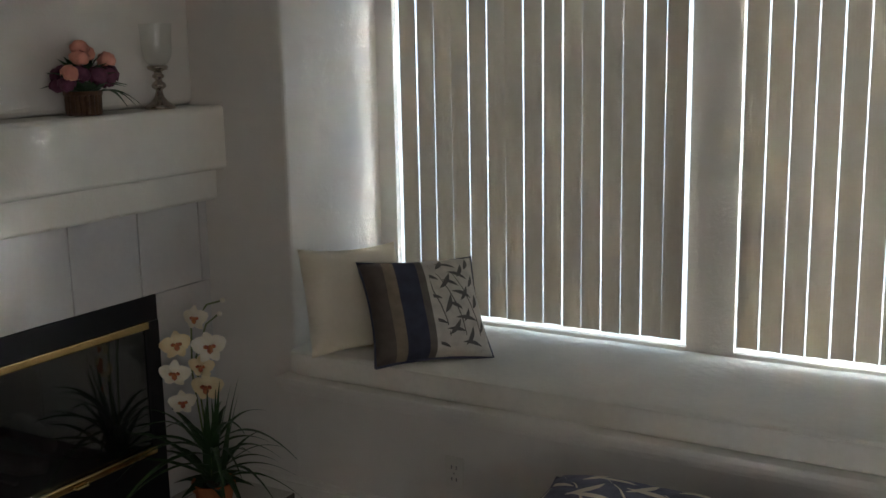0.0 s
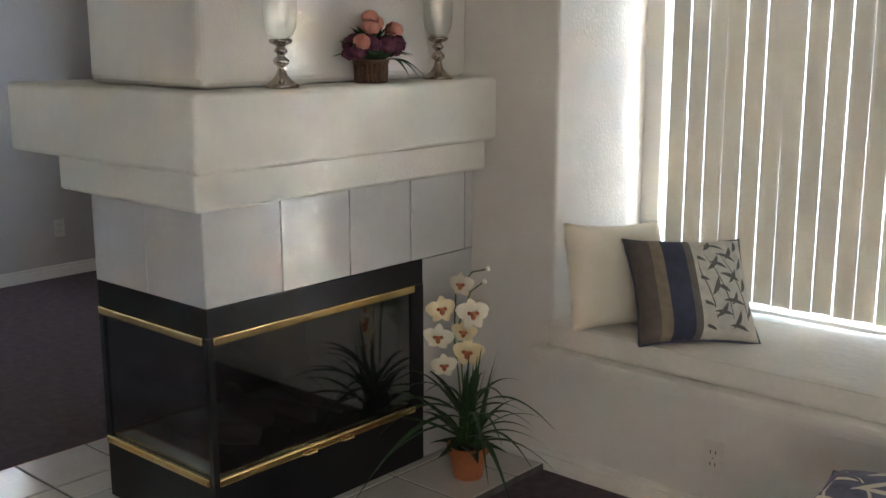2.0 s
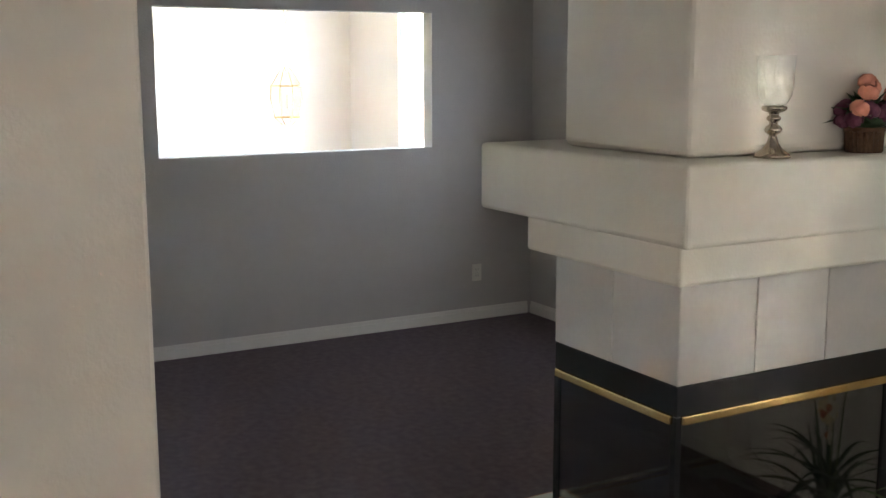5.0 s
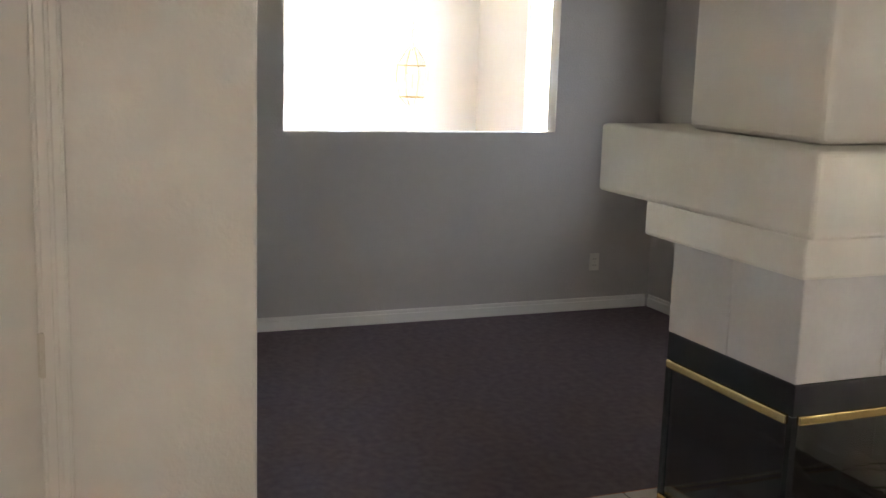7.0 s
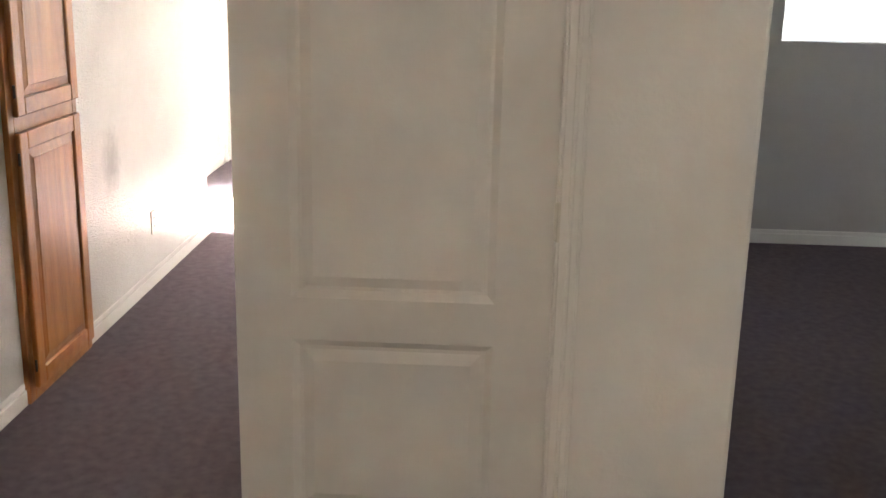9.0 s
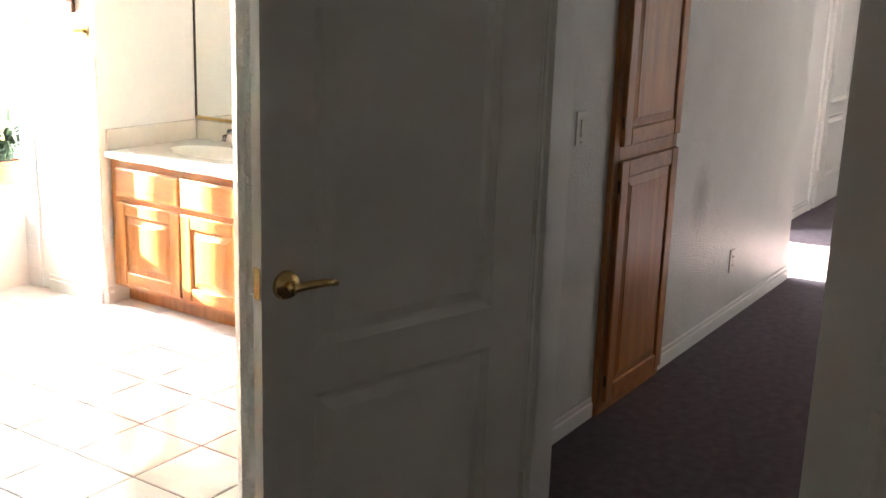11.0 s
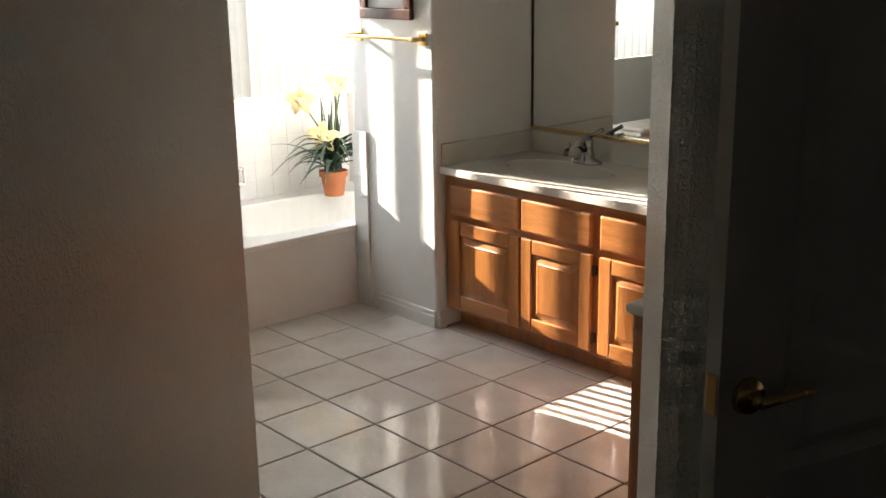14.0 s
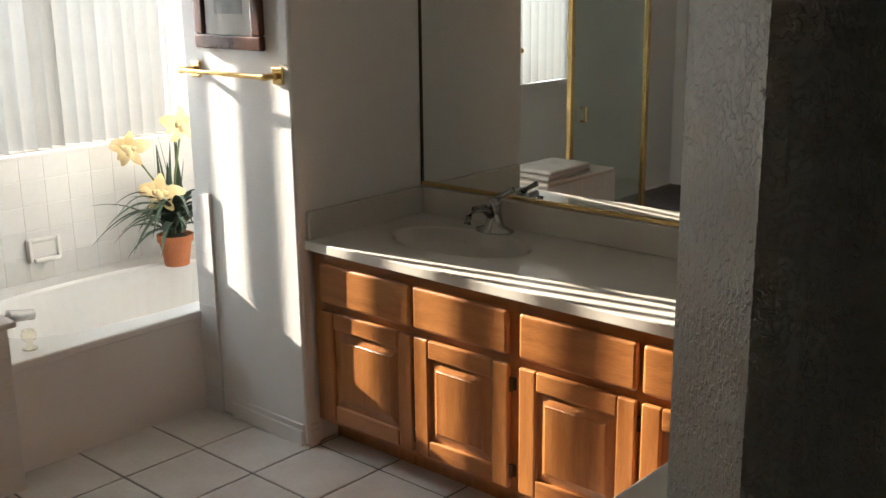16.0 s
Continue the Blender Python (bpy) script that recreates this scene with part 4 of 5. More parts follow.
for k, (u, z) in enumerate(((-0.025, 0.745), (-0.095, 0.655), (0.015, 0.640), (-0.015, 0.575), (-0.105, 0.555), (0.0, 0.500), (-0.085, 0.450))):
    p = Vector((OX, OY, z)) + side * u + VIEW.normalized() * 0.03
    orchid_bloom(orchid, p, VIEW + side * rg.uniform(-2.6, 2.2) + Vector((0, 0, rg.uniform(-1.2, 0.9))), 0.052 + 0.006 * (k % 3 - 1), PETAL_C if k % 2 else PETAL_W, LIP_RED, k)


# ---- window seat ----
bm = one_box(NX0 + 0.006, NX1 - 0.006, 1.185, NB - 0.004, 0.494, 0.590, 0.022, 4)
bmesh.ops.subdivide_edges(bm, edges=[e for e in bm.edges if e.calc_length() > 1.0], cuts=60, use_grid_fill=True)
for v in bm.verts:
    if v.co.z > 0.58:
        v.co.z += 0.004 * noise.noise(Vector((v.co.x * 7, v.co.y * 3, 0)))
cush = part("seat_cushion", bm, SEATCLOTH, None, "long ivory cloth cushion on the window seat", category="cushion", smooth=True)
bm = bmesh.new()
tube(bm, [(NX0 + 0.02, 1.187, 0.580), (NX1 - 0.02, 1.187, 0.580)], 0.005, 8)
part("piping", bm, SEATCLOTH, cush)


def pillow_mesh(w, h, d, n=26):
    """A stuffed square with pinched corners, standing in x-z, its front to -y."""
    bm = bmesh.new()

    def at(u, v, s):
        e = (1 - u ** 4) * (1 - v ** 4)
        pin = 1 - 0.09 * (1 - (u * u)) * 1.0 * abs(v) ** 3 - 0.0
        pin2 = 1 - 0.09 * (1 - (v * v)) * abs(u) ** 3
        wr = 0.003 * noise.noise(Vector((u * 4, v * 4, s)))
        return Vector((u * w / 2 * pin2, -s * (d / 2) * max(0, e) ** 0.5 + wr, v * h / 2 * pin))

    for s in (1, -1):
        g = [[bm.verts.new(at(2 * i / n - 1, 2 * j / n - 1, s)) for i in range(n + 1)] for j in range(n + 1)]
        for j in range(n):
            for i in range(n):
                bm.faces.new((g[j][i], g[j][i + 1], g[j + 1][i + 1], g[j + 1][i]))
    bmesh.ops.remove_doubles(bm, verts=bm.verts, dist=0.0015)
    return bm, at


bm, _ = pillow_mesh(0.40, 0.38, 0.15)
bm.transform(pose(0.585, 1.33, 0.765, -17, 3, 66))
part("throw_pillow", bm, CREAM, None, "plain cream linen throw pillow on the window seat", smooth=True, category="pillow")

STRIPE = bpy.data.materials.new("striped_pillow_cloth")
STRIPE.use_nodes = True
n, l = STRIPE.node_tree.nodes, STRIPE.node_tree.links
co, sep, mr, rp = n.new("ShaderNodeTexCoord"), n.new("ShaderNodeSeparateXYZ"), n.new("ShaderNodeMapRange"), n.new("ShaderNodeValToRGB")
mr.inputs[1].default_value, mr.inputs[2].default_value = -0.215, 0.215
rp.color_ramp.interpolation = "CONSTANT"
bands = ((0.0, (0.16, 0.13, 0.11)), (0.17, (0.30, 0.24, 0.17)), (0.26, (0.05, 0.055, 0.095)), (0.44, (0.17, 0.15, 0.13)), (0.50, (0.66, 0.62, 0.55)))
while len(rp.color_ramp.elements) < len(bands):
    rp.color_ramp.elements.new(0.5)
for e, (p, c) in zip(rp.color_ramp.elements, bands):
    e.position, e.color = p, (*c, 1)
mixn, nz, bpn, nb = n.new("ShaderNodeMixRGB"), n.new("ShaderNodeTexNoise"), n.new("ShaderNodeBump"), n.new("ShaderNodeTexNoise")
mixn.blend_type = "MULTIPLY"
mixn.inputs[0].default_value = 0.5
nz.inputs["Scale"].default_value, nb.inputs["Scale"].default_value = 28, 450
l.new(co.outputs["Object"], sep.inputs[0]), l.new(sep.outputs[0], mr.inputs[0]), l.new(mr.outputs[0], rp.inputs[0])
l.new(co.outputs["Object"], nz.inputs[0]), l.new(co.outputs["Object"], nb.inputs[0])
l.new(rp.outputs[0], mixn.inputs[1]), l.new(nz.outputs[0], mixn.inputs[2])
l.new(mixn.outputs[0], n["Principled BSDF"].inputs["Base Color"])
bpn.inputs["Strength"].default_value = 0.3
l.new(nb.outputs[0], bpn.inputs["Height"]), l.new(bpn.outputs[0], n["Principled BSDF"].inputs["Normal"])
n["Principled BSDF"].inputs["Roughness"].default_value = 0.85
LEAFPRINT = mat("grey_leaf_print", (0.13, 0.12, 0.11), (0.08, 0.08, 0.08), 0.85, scale=40)


def leaf_prints(at, seed, u0=0.06):
    """Sprays of slim printed leaves lying on the front of a pillow, from u0 to its far side."""
    bm, rg = bmesh.new(), random.Random(seed)

    def spot(u, v):
        p = at(max(u0, min(0.95, u)), max(-0.95, min(0.95, v)), 1)
        return bm.verts.new((p.x, p.y - 0.0016, p.z))

    def streak(u, v, a, ln, wd):
        rows = []
        for i in range(7):
            t = i / 6
            hw = wd * math.sin(math.pi * (0.04 + 0.94 * t))
            b = a + 0.35 * t
            cu, cv = u + math.cos(b) * ln * t, v + math.sin(b) * ln * t
            rows.append((spot(cu + math.sin(b) * hw, cv - math.cos(b) * hw), spot(cu - math.sin(b) * hw, cv + math.cos(b) * hw)))
        for r0, r1 in zip(rows, rows[1:]):
            bm.faces.new((r0[0], r0[1], r1[1], r1[0]))

    span = 0.95 - u0
    for k in range(round(span / 0.26)):
        su, lean = u0 + 0.16 + k * 0.27, rg.uniform(-0.12, 0.16)
        streak(su, -0.95, radians(84), 1.75, 0.011)
        for q in range(8):
            v = -0.85 + q * 0.215 + rg.uniform(-0.04, 0.04)
            u = su + lean * (v + 0.9) * 0.3
            side = 1 if (q + k) % 2 else -1
            streak(u, v, radians(90 - side * rg.uniform(38, 62)), rg.uniform(0.26, 0.38), rg.uniform(0.030, 0.044))
    return bm


pil = pose(0.868, 1.345, 0.748, -38, 2, 50)
bm, at = pillow_mesh(0.42, 0.39, 0.15)
pp = part("throw_pillow", bm, STRIPE, None, "square pillow with navy and brown stripes and grey leaf print", smooth=True, category="pillow")
pp.matrix_world = pil
lp = part("leaf_print", leaf_prints(at, 4), LEAFPRINT, pp)
bm = bmesh.new()
loop = [(u, -1) for u in np.linspace(-1, 1, 12)] + [(1, v) for v in np.linspace(-1, 1, 12)][1:] + [(u, 1) for u in np.linspace(1, -1, 12)][1:] + [(-1, v) for v in np.linspace(1, -1, 12)][1:]
tube(bm, [at(u, v, 1) for u, v in loop], 0.005, 6)
part("piping", bm, NAVY, pp, "navy corded edge")

# padded footstool in front of the seat
ott = thing("ottoman", (1.95, 0.62, 0.0), "padded ottoman covered in slate-blue leaf-print cloth", "ottoman")
bm = one_box(1.60, 2.46, 0.30, 0.92, 0.10, 0.40, 0.04, 4)
part("body", bm, NAVY, ott, "dark navy quilted side")
pad_at = pose(2.03, 0.61, 0.425, -90, 0, 0)
bm, at = pillow_mesh(0.98, 0.68, 0.17)
pad = part("pad", bm, SLATE, ott, "soft slate-blue padded top", smooth=True)
pad.matrix_parent_inverse, pad.matrix_basis = Matrix.Translation(-Vector(ott.location)), pad_at
part("leaf_print", leaf_prints(at, 9, -0.9), CREAM, pad)
for x in (1.68, 2.38):
    for y in (0.36, 0.86):
        part("leg", lathe(bmesh.new(), [(0.018, 0), (0.026, 0.1), (0.026, 0.12)], (x, y, 0), 12), WALNUT, ott)


# ---- hall ----
linen = thing("linen_cabinet", (-1.47, -3.73, 0.0), "tall built-in honey oak linen cabinet with raised-panel doors", "cabinet")
HX0, HX1 = -1.774, -1.169
for a, b in ((HX0, HX0 + 0.04), (HX1 - 0.045, HX1)):
    part("stile", one_box(a, b, -3.731, -3.708, 0.0, 2.2, 0.002, seg=1), OAK, linen)
for a, b in ((0.0, 0.06), (0.985, 1.05), (2.12, 2.2)):
    part("rail", one_box(HX0 + 0.04, HX1 - 0.045, -3.731, -3.708, a, b, 0.002, seg=1), OAK_H, linen)
part("body", one_box(HX0 + 0.03, HX1 - 0.03, -3.727, -3.7255, 0.05, 2.15), OAK, linen)
for z0, z1 in ((0.05, 0.99), (1.045, 2.13)):
    d = cabinet_door(linen, HX1 - HX0 - 0.06, z1 - z0, 0.065, pose(HX1 - 0.035, -3.686, z0, 0, 0, 180))
    for z in (z0 + 0.09, z1 - 0.09):
        bm = bmesh.new()
        tube(bm, [(HX1 - 0.03, -3.692, z - 0.022), (HX1 - 0.03, -3.692, z + 0.022)], 0.005, 8)
        part("hinge", bm, DARKMETAL, d)

# chandelier in the foyer
CX, CY = -4.995, 0.75
ch = thing("chandelier", (CX, CY, 3.0), "brass cage chandelier with clear glass panes on a chain", "chandelier")
bm = bmesh.new()
for k in range(28):
    z = 2.98 - k * 0.047
    pts = [(CX + 0.012 * math.cos(a) * (k % 2), CY + 0.012 * math.cos(a) * ((k + 1) % 2), z + 0.026 * math.sin(a)) for a in [2 * math.pi * i / 8 for i in range(9)]]
    tube(bm, pts, 0.003, 5)
part("chain", bm, BRASS, ch)
part("canopy", lathe(bmesh.new(), [(0.06, -0.03), (0.05, -0.005), (0.05, 0.0)], (CX, CY, 3.0), 16), BRASS, ch)
for k in range(8):
    a = k * math.pi / 4
    prof = [(0.02, 1.71), (0.05, 1.68), (0.115, 1.58), (0.12, 1.48), (0.092, 1.36), (0.03, 1.30)]
    bm = bmesh.new()
    tube(bm, [(CX + r * math.cos(a), CY + r * math.sin(a), z) for r, z in prof], 0.0025, 6)
    part("cage_rib", bm, BRASS, ch)
for z, r in ((1.58, 0.116), (1.36, 0.093)):
    bm = bmesh.new()
    tube(bm, [(CX + r * math.cos(t), CY + r * math.sin(t), z) for t in [2 * math.pi * i / 24 for i in range(25)]], 0.004, 6)
    part("hoop", bm, BRASS, ch)
part("glass_body", lathe(bmesh.new(), [(0.05, 1.675), (0.11, 1.575), (0.114, 1.48), (0.087, 1.36)], (CX, CY, 0), 8), CRYSTAL, ch)
bm = bmesh.new()
for k in range(3):
    a = k * 2.094
    tube(bm, [(CX + 0.03 * math.cos(a), CY + 0.03 * math.sin(a), 1.42), (CX + 0.03 * math.cos(a), CY + 0.03 * math.sin(a), 1.52)], 0.012, 8)
part("candle_sleeve", bm, PLASTIC, ch)

# ---- bathroom ----
van = thing("vanity_cabinet", (-1.27, -5.35, 0.0), "honey oak vanity cabinet with raised-panel doors and false drawers", "vanity")
VF = -1.0
bm = bmesh.new()
box(bm, -1.57, VF - 0.002, -6.262, -6.24, 0.095, 0.735)
box(bm, -1.57, -1.02, -6.24, -4.46, 0.095, 0.11)
box(bm, -1.10, -1.085, -6.262, -4.46, 0.0, 0.095)
box(bm, -1.57, -1.10, -6.262, -4.46, 0.0, 0.02)
part("carcass", bm, OAK, van)
for a, b in ((-6.262, -6.20), (-5.79, -5.755), (-5.39, -5.325), (-4.945, -4.905), (-4.50, -4.447)):
    part("face_stile", one_box(VF - 0.02, VF, a, b, 0.095, 0.735, 0.002, seg=1), OAK, van)
for a, b in ((0.095, 0.135), (0.50, 0.555), (0.69, 0.735)):
    part("face_rail", one_box(VF - 0.02, VF - 0.001, -6.20, -4.50, a, b), OAK_H, van)
part("back_panel", one_box(VF - 0.03, VF - 0.021, -6.24, -4.5, 0.11, 0.735), OAK, van)
for a, b in ((-6.213, -5.778), (-5.767, -5.378), (-5.337, -4.933), (-4.917, -4.49)):
    d = cabinet_door(van, b - a, 0.408, 0.062, pose(VF + 0.022, a, 0.117, 0, 0, 90))
    for z in (0.175, 0.46):
        bm = bmesh.new()
        tube(bm, [(VF + 0.012, b + 0.006, z - 0.022), (VF + 0.012, b + 0.006, z + 0.022)], 0.006, 8)
        box(bm, VF, VF + 0.004, b + 0.002, b + 0.018, z - 0.02, z + 0.02)
        part("hinge", bm, DARKMETAL, d)
for a, b in ((-6.213, -5.778), (-5.767, -5.378), (-5.337, -4.933), (-4.917, -4.49)):
    bm = one_box(VF, VF + 0.024, a, b, 0.552, 0.695, 0.013, 4)
    part("drawer_front", bm, OAK_H, van)


def counter_top():
    """The marble top with an oval basin let into it."""
    bm = bmesh.new()
    cx, cy, ax, ay = -1.295, -5.84, 0.165, 0.285
    x0, x1, y0, y1, z = -1.57, -0.968, -6.262, -4.445, 0.768
    n = 48
    ring = []
    for f, dz in ((1.0, 0.0), (0.965, -0.006), (0.88, -0.05), (0.65, -0.115), (0.30, -0.135), (0.08, -0.137)):
        ring.append([bm.verts.new((cx + ax * f * math.cos(2 * math.pi * k / n), cy + ay * f * math.sin(2 * math.pi * k / n), z + dz)) for k in range(n)])
    for a, b in zip(ring, ring[1:]):
        for k in range(n):
            bm.faces.new((a[k], a[(k + 1) % n], b[(k + 1) % n], b[k]))
    bm.faces.new(ring[-1])

    def rim(k):
        c, s_ = math.cos(2 * math.pi * k / n), math.sin(2 * math.pi * k / n)
        tx = (x1 - cx if c > 0 else x0 - cx) / c if abs(c) > 1e-6 else 1e9
        ty = ((-5.2 if s_ > 0 else y0) - cy) / s_ if abs(s_) > 1e-6 else 1e9
        t = min(tx, ty)
        return cx + t * c, cy + t * s_
    outer = [bm.verts.new((*rim(k), z)) for k in range(n)]
    for k in range(n):
        bm.faces.new((ring[0][k], outer[k], outer[(k + 1) % n], ring[0][(k + 1) % n]))
    box(bm, x0, x1, -5.2, y1, z - 0.033, z)
    box(bm, x1 - 0.02, x1, y0, -5.2, z - 0.033, z - 0.0005)
    corners = [(x0, y0), (x1, y0), (x1, -5.2), (x0, -5.2)]
    for px, py in corners:
        near = min(outer, key=lambda v: (v.co.x - px) ** 2 + (v.co.y - py) ** 2)
        srt = sorted(outer, key=lambda v: (v.co.x - px) ** 2 + (v.co.y - py) ** 2)[:2]
        if (near.co - Vector((px, py, z))).length > 1e-4:
            bm.faces.new((bm.verts.new((px, py, z)), srt[0], srt[1]))
    return bm


ctop = part("countertop", counter_top(), MARBLE, None, "cream cultured marble vanity top with an oval basin", category="countertop")
part("nosing", one_box(-0.974, -0.962, -6.262, -4.445, 0.734, 0.7685, 0.004, 3), MARBLE, ctop)
part("backsplash", one_box(-1.569, -1.55, -6.262, -4.445, 0.768, 0.868, 0.003), MARBLE, ctop)
part("side_splash", one_box(-1.55, -0.975, -6.264, -6.245, 0.768, 0.868, 0.003), MARBLE, ctop)
bm = lathe(bmesh.new(), [(0.022, 0), (0.022, 0.004), (0.01, 0.006)], (-1.295, -5.84, 0.632), 16)
part("drain", bm, CHROME, ctop)

FCX, FCY = -1.485, -5.84
fa = thing("faucet", (FCX, FCY, 0.768), "polished chrome lever faucet behind the basin", "faucet")
bm = lathe(bmesh.new(), [(0.052, 0), (0.052, 0.008), (0.034, 0.02), (0.026, 0.06), (0.024, 0.085), (0.028, 0.10), (0.020, 0.118), (0.006, 0.124)], (FCX, FCY, 0.768), 20)
for v in bm.verts:
    if v.co.z < 0.785:
        v.co.y = FCY + (v.co.y - FCY) * 1.5
part("body", bm, CHROME, fa, smooth=True)
bm = bmesh.new()
tube(bm, [(FCX + 0.01, FCY, 0.825), (FCX + 0.055, FCY - 0.005, 0.858), (FCX + 0.10, FCY - 0.01, 0.86), (FCX + 0.128, FCY - 0.012, 0.838), (FCX + 0.134, FCY - 0.012, 0.815)], [0.018, 0.015, 0.013, 0.013, 0.014], 12)
part("spout", bm, CHROME, fa, smooth=True)
bm = bmesh.new()
tube(bm, [(FCX, FCY, 0.885), (FCX - 0.012, FCY + 0.03, 0.90), (FCX - 0.01, FCY + 0.075, 0.925)], [0.012, 0.009, 0.010], 10)
part("lever", bm, CHROME, fa, smooth=True)

mir = thing("wall_mirror", (-1.569, -5.36, 0.88), "large plate mirror in a slim brass channel above the vanity", "mirror")
part("mirror_glass", one_box(-1.569, -1.563, -6.255, -4.46, 0.885, 1.95), MIRROR, mir)
part("brass_channel", one_box(-1.569, -1.556, -6.258, -4.46, 0.872, 0.887, 0.002), BRASS, mir)
part("edge_trim", one_box(-1.569, -1.558, -6.262, -6.255, 0.872, 1.95), DARKMETAL, mir)

# second counter beside the opening
v2 = thing("side_cabinet", (-0.5, -4.25, 0.0), "honey oak cabinet under a marble counter end", "cabinet")
part("carcass", one_box(-1.57, -0.035, -4.425, -4.057, 0.0, 0.735, 0.003), OAK, v2)
bm = bmesh.new()
panel(bm, 0.34, 0.60, 0.014, 0.06, pose(-0.022, -4.41, 0.10, 0, 0, 90), ((0.06, 0.54),), raised=False)
part("end_panel", bm, OAK, v2)
part("countertop", one_box(-1.565, -0.012, -4.440, -4.058, 0.737, 0.768, 0.012, 3), MARBLE, None, "cream cultured marble counter end with rounded edge", category="countertop")

# bathtub
RZ = 0.40


def tub():
    bm = bmesh.new()
    x0, x1, y0, y1 = -1.565, -0.12, -7.745, -6.865
    cx, cy, ax, ay = -0.86, -7.29, 0.62, 0.33
    n, e = 64, 2.6
    ring = []
    for f, dz in ((1.0, 0.0), (0.975, -0.012), (0.95, -0.06), (0.88, -0.22), (0.76, -0.30), (0.4, -0.315), (0.06, -0.318)):
        row = []
        for k in range(n):
            c, s_ = math.cos(2 * math.pi * k / n), math.sin(2 * math.pi * k / n)
            r = (abs(c) ** e + abs(s_) ** e) ** (-1 / e)
            row.append(bm.verts.new((cx + ax * f * r * c, cy + ay * f * r * s_, RZ + dz)))
        ring.append(row)
    for a, b in zip(ring, ring[1:]):
        for k in range(n):
            bm.faces.new((a[k], a[(k + 1) % n], b[(k + 1) % n], b[k]))
    bm.faces.new(ring[-1])
    out = []
    for k in range(n):
        c, s_ = math.cos(2 * math.pi * k / n), math.sin(2 * math.pi * k / n)
        tx = (x1 - cx if c > 0 else x0 - cx) / c if abs(c) > 1e-6 else 1e9
        ty = (y1 - cy if s_ > 0 else y0 - cy) / s_ if abs(s_) > 1e-6 else 1e9
        t = min(tx, ty)
        out.append(bm.verts.new((cx + t * c, cy + t * s_, RZ)))
    for k in range(n):
        bm.faces.new((ring[0][k], out[k], out[(k + 1) % n], ring[0][(k + 1) % n]))
    for px, py in ((x0, y0), (x1, y0), (x1, y1), (x0, y1)):
        srt = sorted(out, key=lambda v: (v.co.x - px) ** 2 + (v.co.y - py) ** 2)[:2]
        bm.faces.new((bm.verts.new((px, py, RZ)), srt[0], srt[1]))
    box(bm, -0.938, x1, -6.872, -6.858, 0.0, RZ - 0.001)
    return bm


bath = thing("bathtub", (-0.86, -7.29, 0.0), "white acrylic bathtub with a plain front panel", "bathtub")
part("tub_shell", tub(), PORCELAIN, bath, smooth=False)
part("apron_lip", one_box(-0.938, -0.12, -6.874, -6.850, RZ - 0.03, RZ + 0.003, 0.008, 3), PORCELAIN, bath)
for x, y in ((-0.28, -6.95), (-0.28, -7.18)):
    bm = lathe(bmesh.new(), [(0.026, 0), (0.026, 0.006), (0.012, 0.012), (0.011, 0.03), (0.024, 0.036), (0.027, 0.055), (0.022, 0.07), (0.008, 0.075)], (x, y, RZ), 12)
    part("tap_knob", bm, CRYSTAL if y > -7 else CHROME, bath, "clear faceted tap knob")
bm = bmesh.new()
tube(bm, [(-0.22, -7.06, RZ), (-0.22, -7.06, RZ + 0.05), (-0.27, -7.06, RZ + 0.10), (-0.36, -7.06, RZ + 0.085)], [0.03, 0.028, 0.024, 0.018], 12)
part("tub_spout", bm, PORCELAIN, bath, smooth=True)

wt = tagged(new("wall_tiling_tub"), "white glazed wall tiles round the bathtub", "tiling", "", "structure")
part("grout_bed", one_box(-1.57, -0.12, -7.752, -7.7375, RZ, 0.94), GROUT_LIGHT, wt)
part("grout_bed", one_box(-1.572, -1.5595, -7.7375, -6.86, RZ, 0.94), GROUT_LIGHT, wt)
TM = one_box(-0.0532, 0.0532, -0.008, 0.0, -0.0532, 0.0532, 0.0015, 2)
tile_me = bpy.data.meshes.new("tile")
bmesh.ops.recalc_face_normals(TM, faces=TM.faces)
TM.to_mesh(tile_me)
TM.free()
tile_me.materials.append(TILE_WALL)


def put_tile(parent, m):
    o = new("tile", tile_me)
    o.parent = parent
    if parent.type == "EMPTY":
        o.matrix_parent_inverse = Matrix.Translation(-Vector(parent.location))
    o.matrix_basis = m
    return o


for j in range(5):
    z = RZ + 0.055 + j * 0.108
    for i in range(13):
        put_tile(wt, pose(-1.508 + i * 0.108, -7.744, z, 0, 180, 180))
    for i in range(8):
        put_tile(wt, pose(-1.566, -7.69 + i * 0.108, z, 0, 0, 90))
sill = part("sill_tile", one_box(-1.565, -0.12, -7.79, -7.735, 0.925, 0.942, 0.004), TILE_WALL, wt)
col = tagged(new("trim_tile_column"), "column of white edge tiles on the plaster wall", "tiling", "", "structure")
part("grout_bed", one_box(-0.941, -0.9295, -6.858, -6.752, 0.0, 0.872), GROUT_LIGHT, col)
for j in range(8):
    put_tile(col, pose(-0.936, -6.805, 0.056 + j * 0.108, 0, 0, 90))

dish = thing("soap_dish", (-0.765, -7.736, 0.485), "white ceramic soap dish on the tiled wall", "soap dish")
part("back_plate", one_box(-0.84, -0.69, -7.738, -7.722, 0.483, 0.588, 0.007, 3), PORCELAIN, dish)
bm = bmesh.new()
for a, b, z0, z1, out in ((-0.837, -0.821, 0.488, 0.585, 0.012), (-0.709, -0.693, 0.488, 0.585, 0.012), (-0.821, -0.709, 0.570, 0.585, 0.010), (-0.821, -0.709, 0.486, 0.505, 0.030)):
    box(bm, a, b, -7.725, -7.722 + out, z0, z1, 0.005, 3)
part("rim", bm, PORCELAIN, dish, smooth=True)

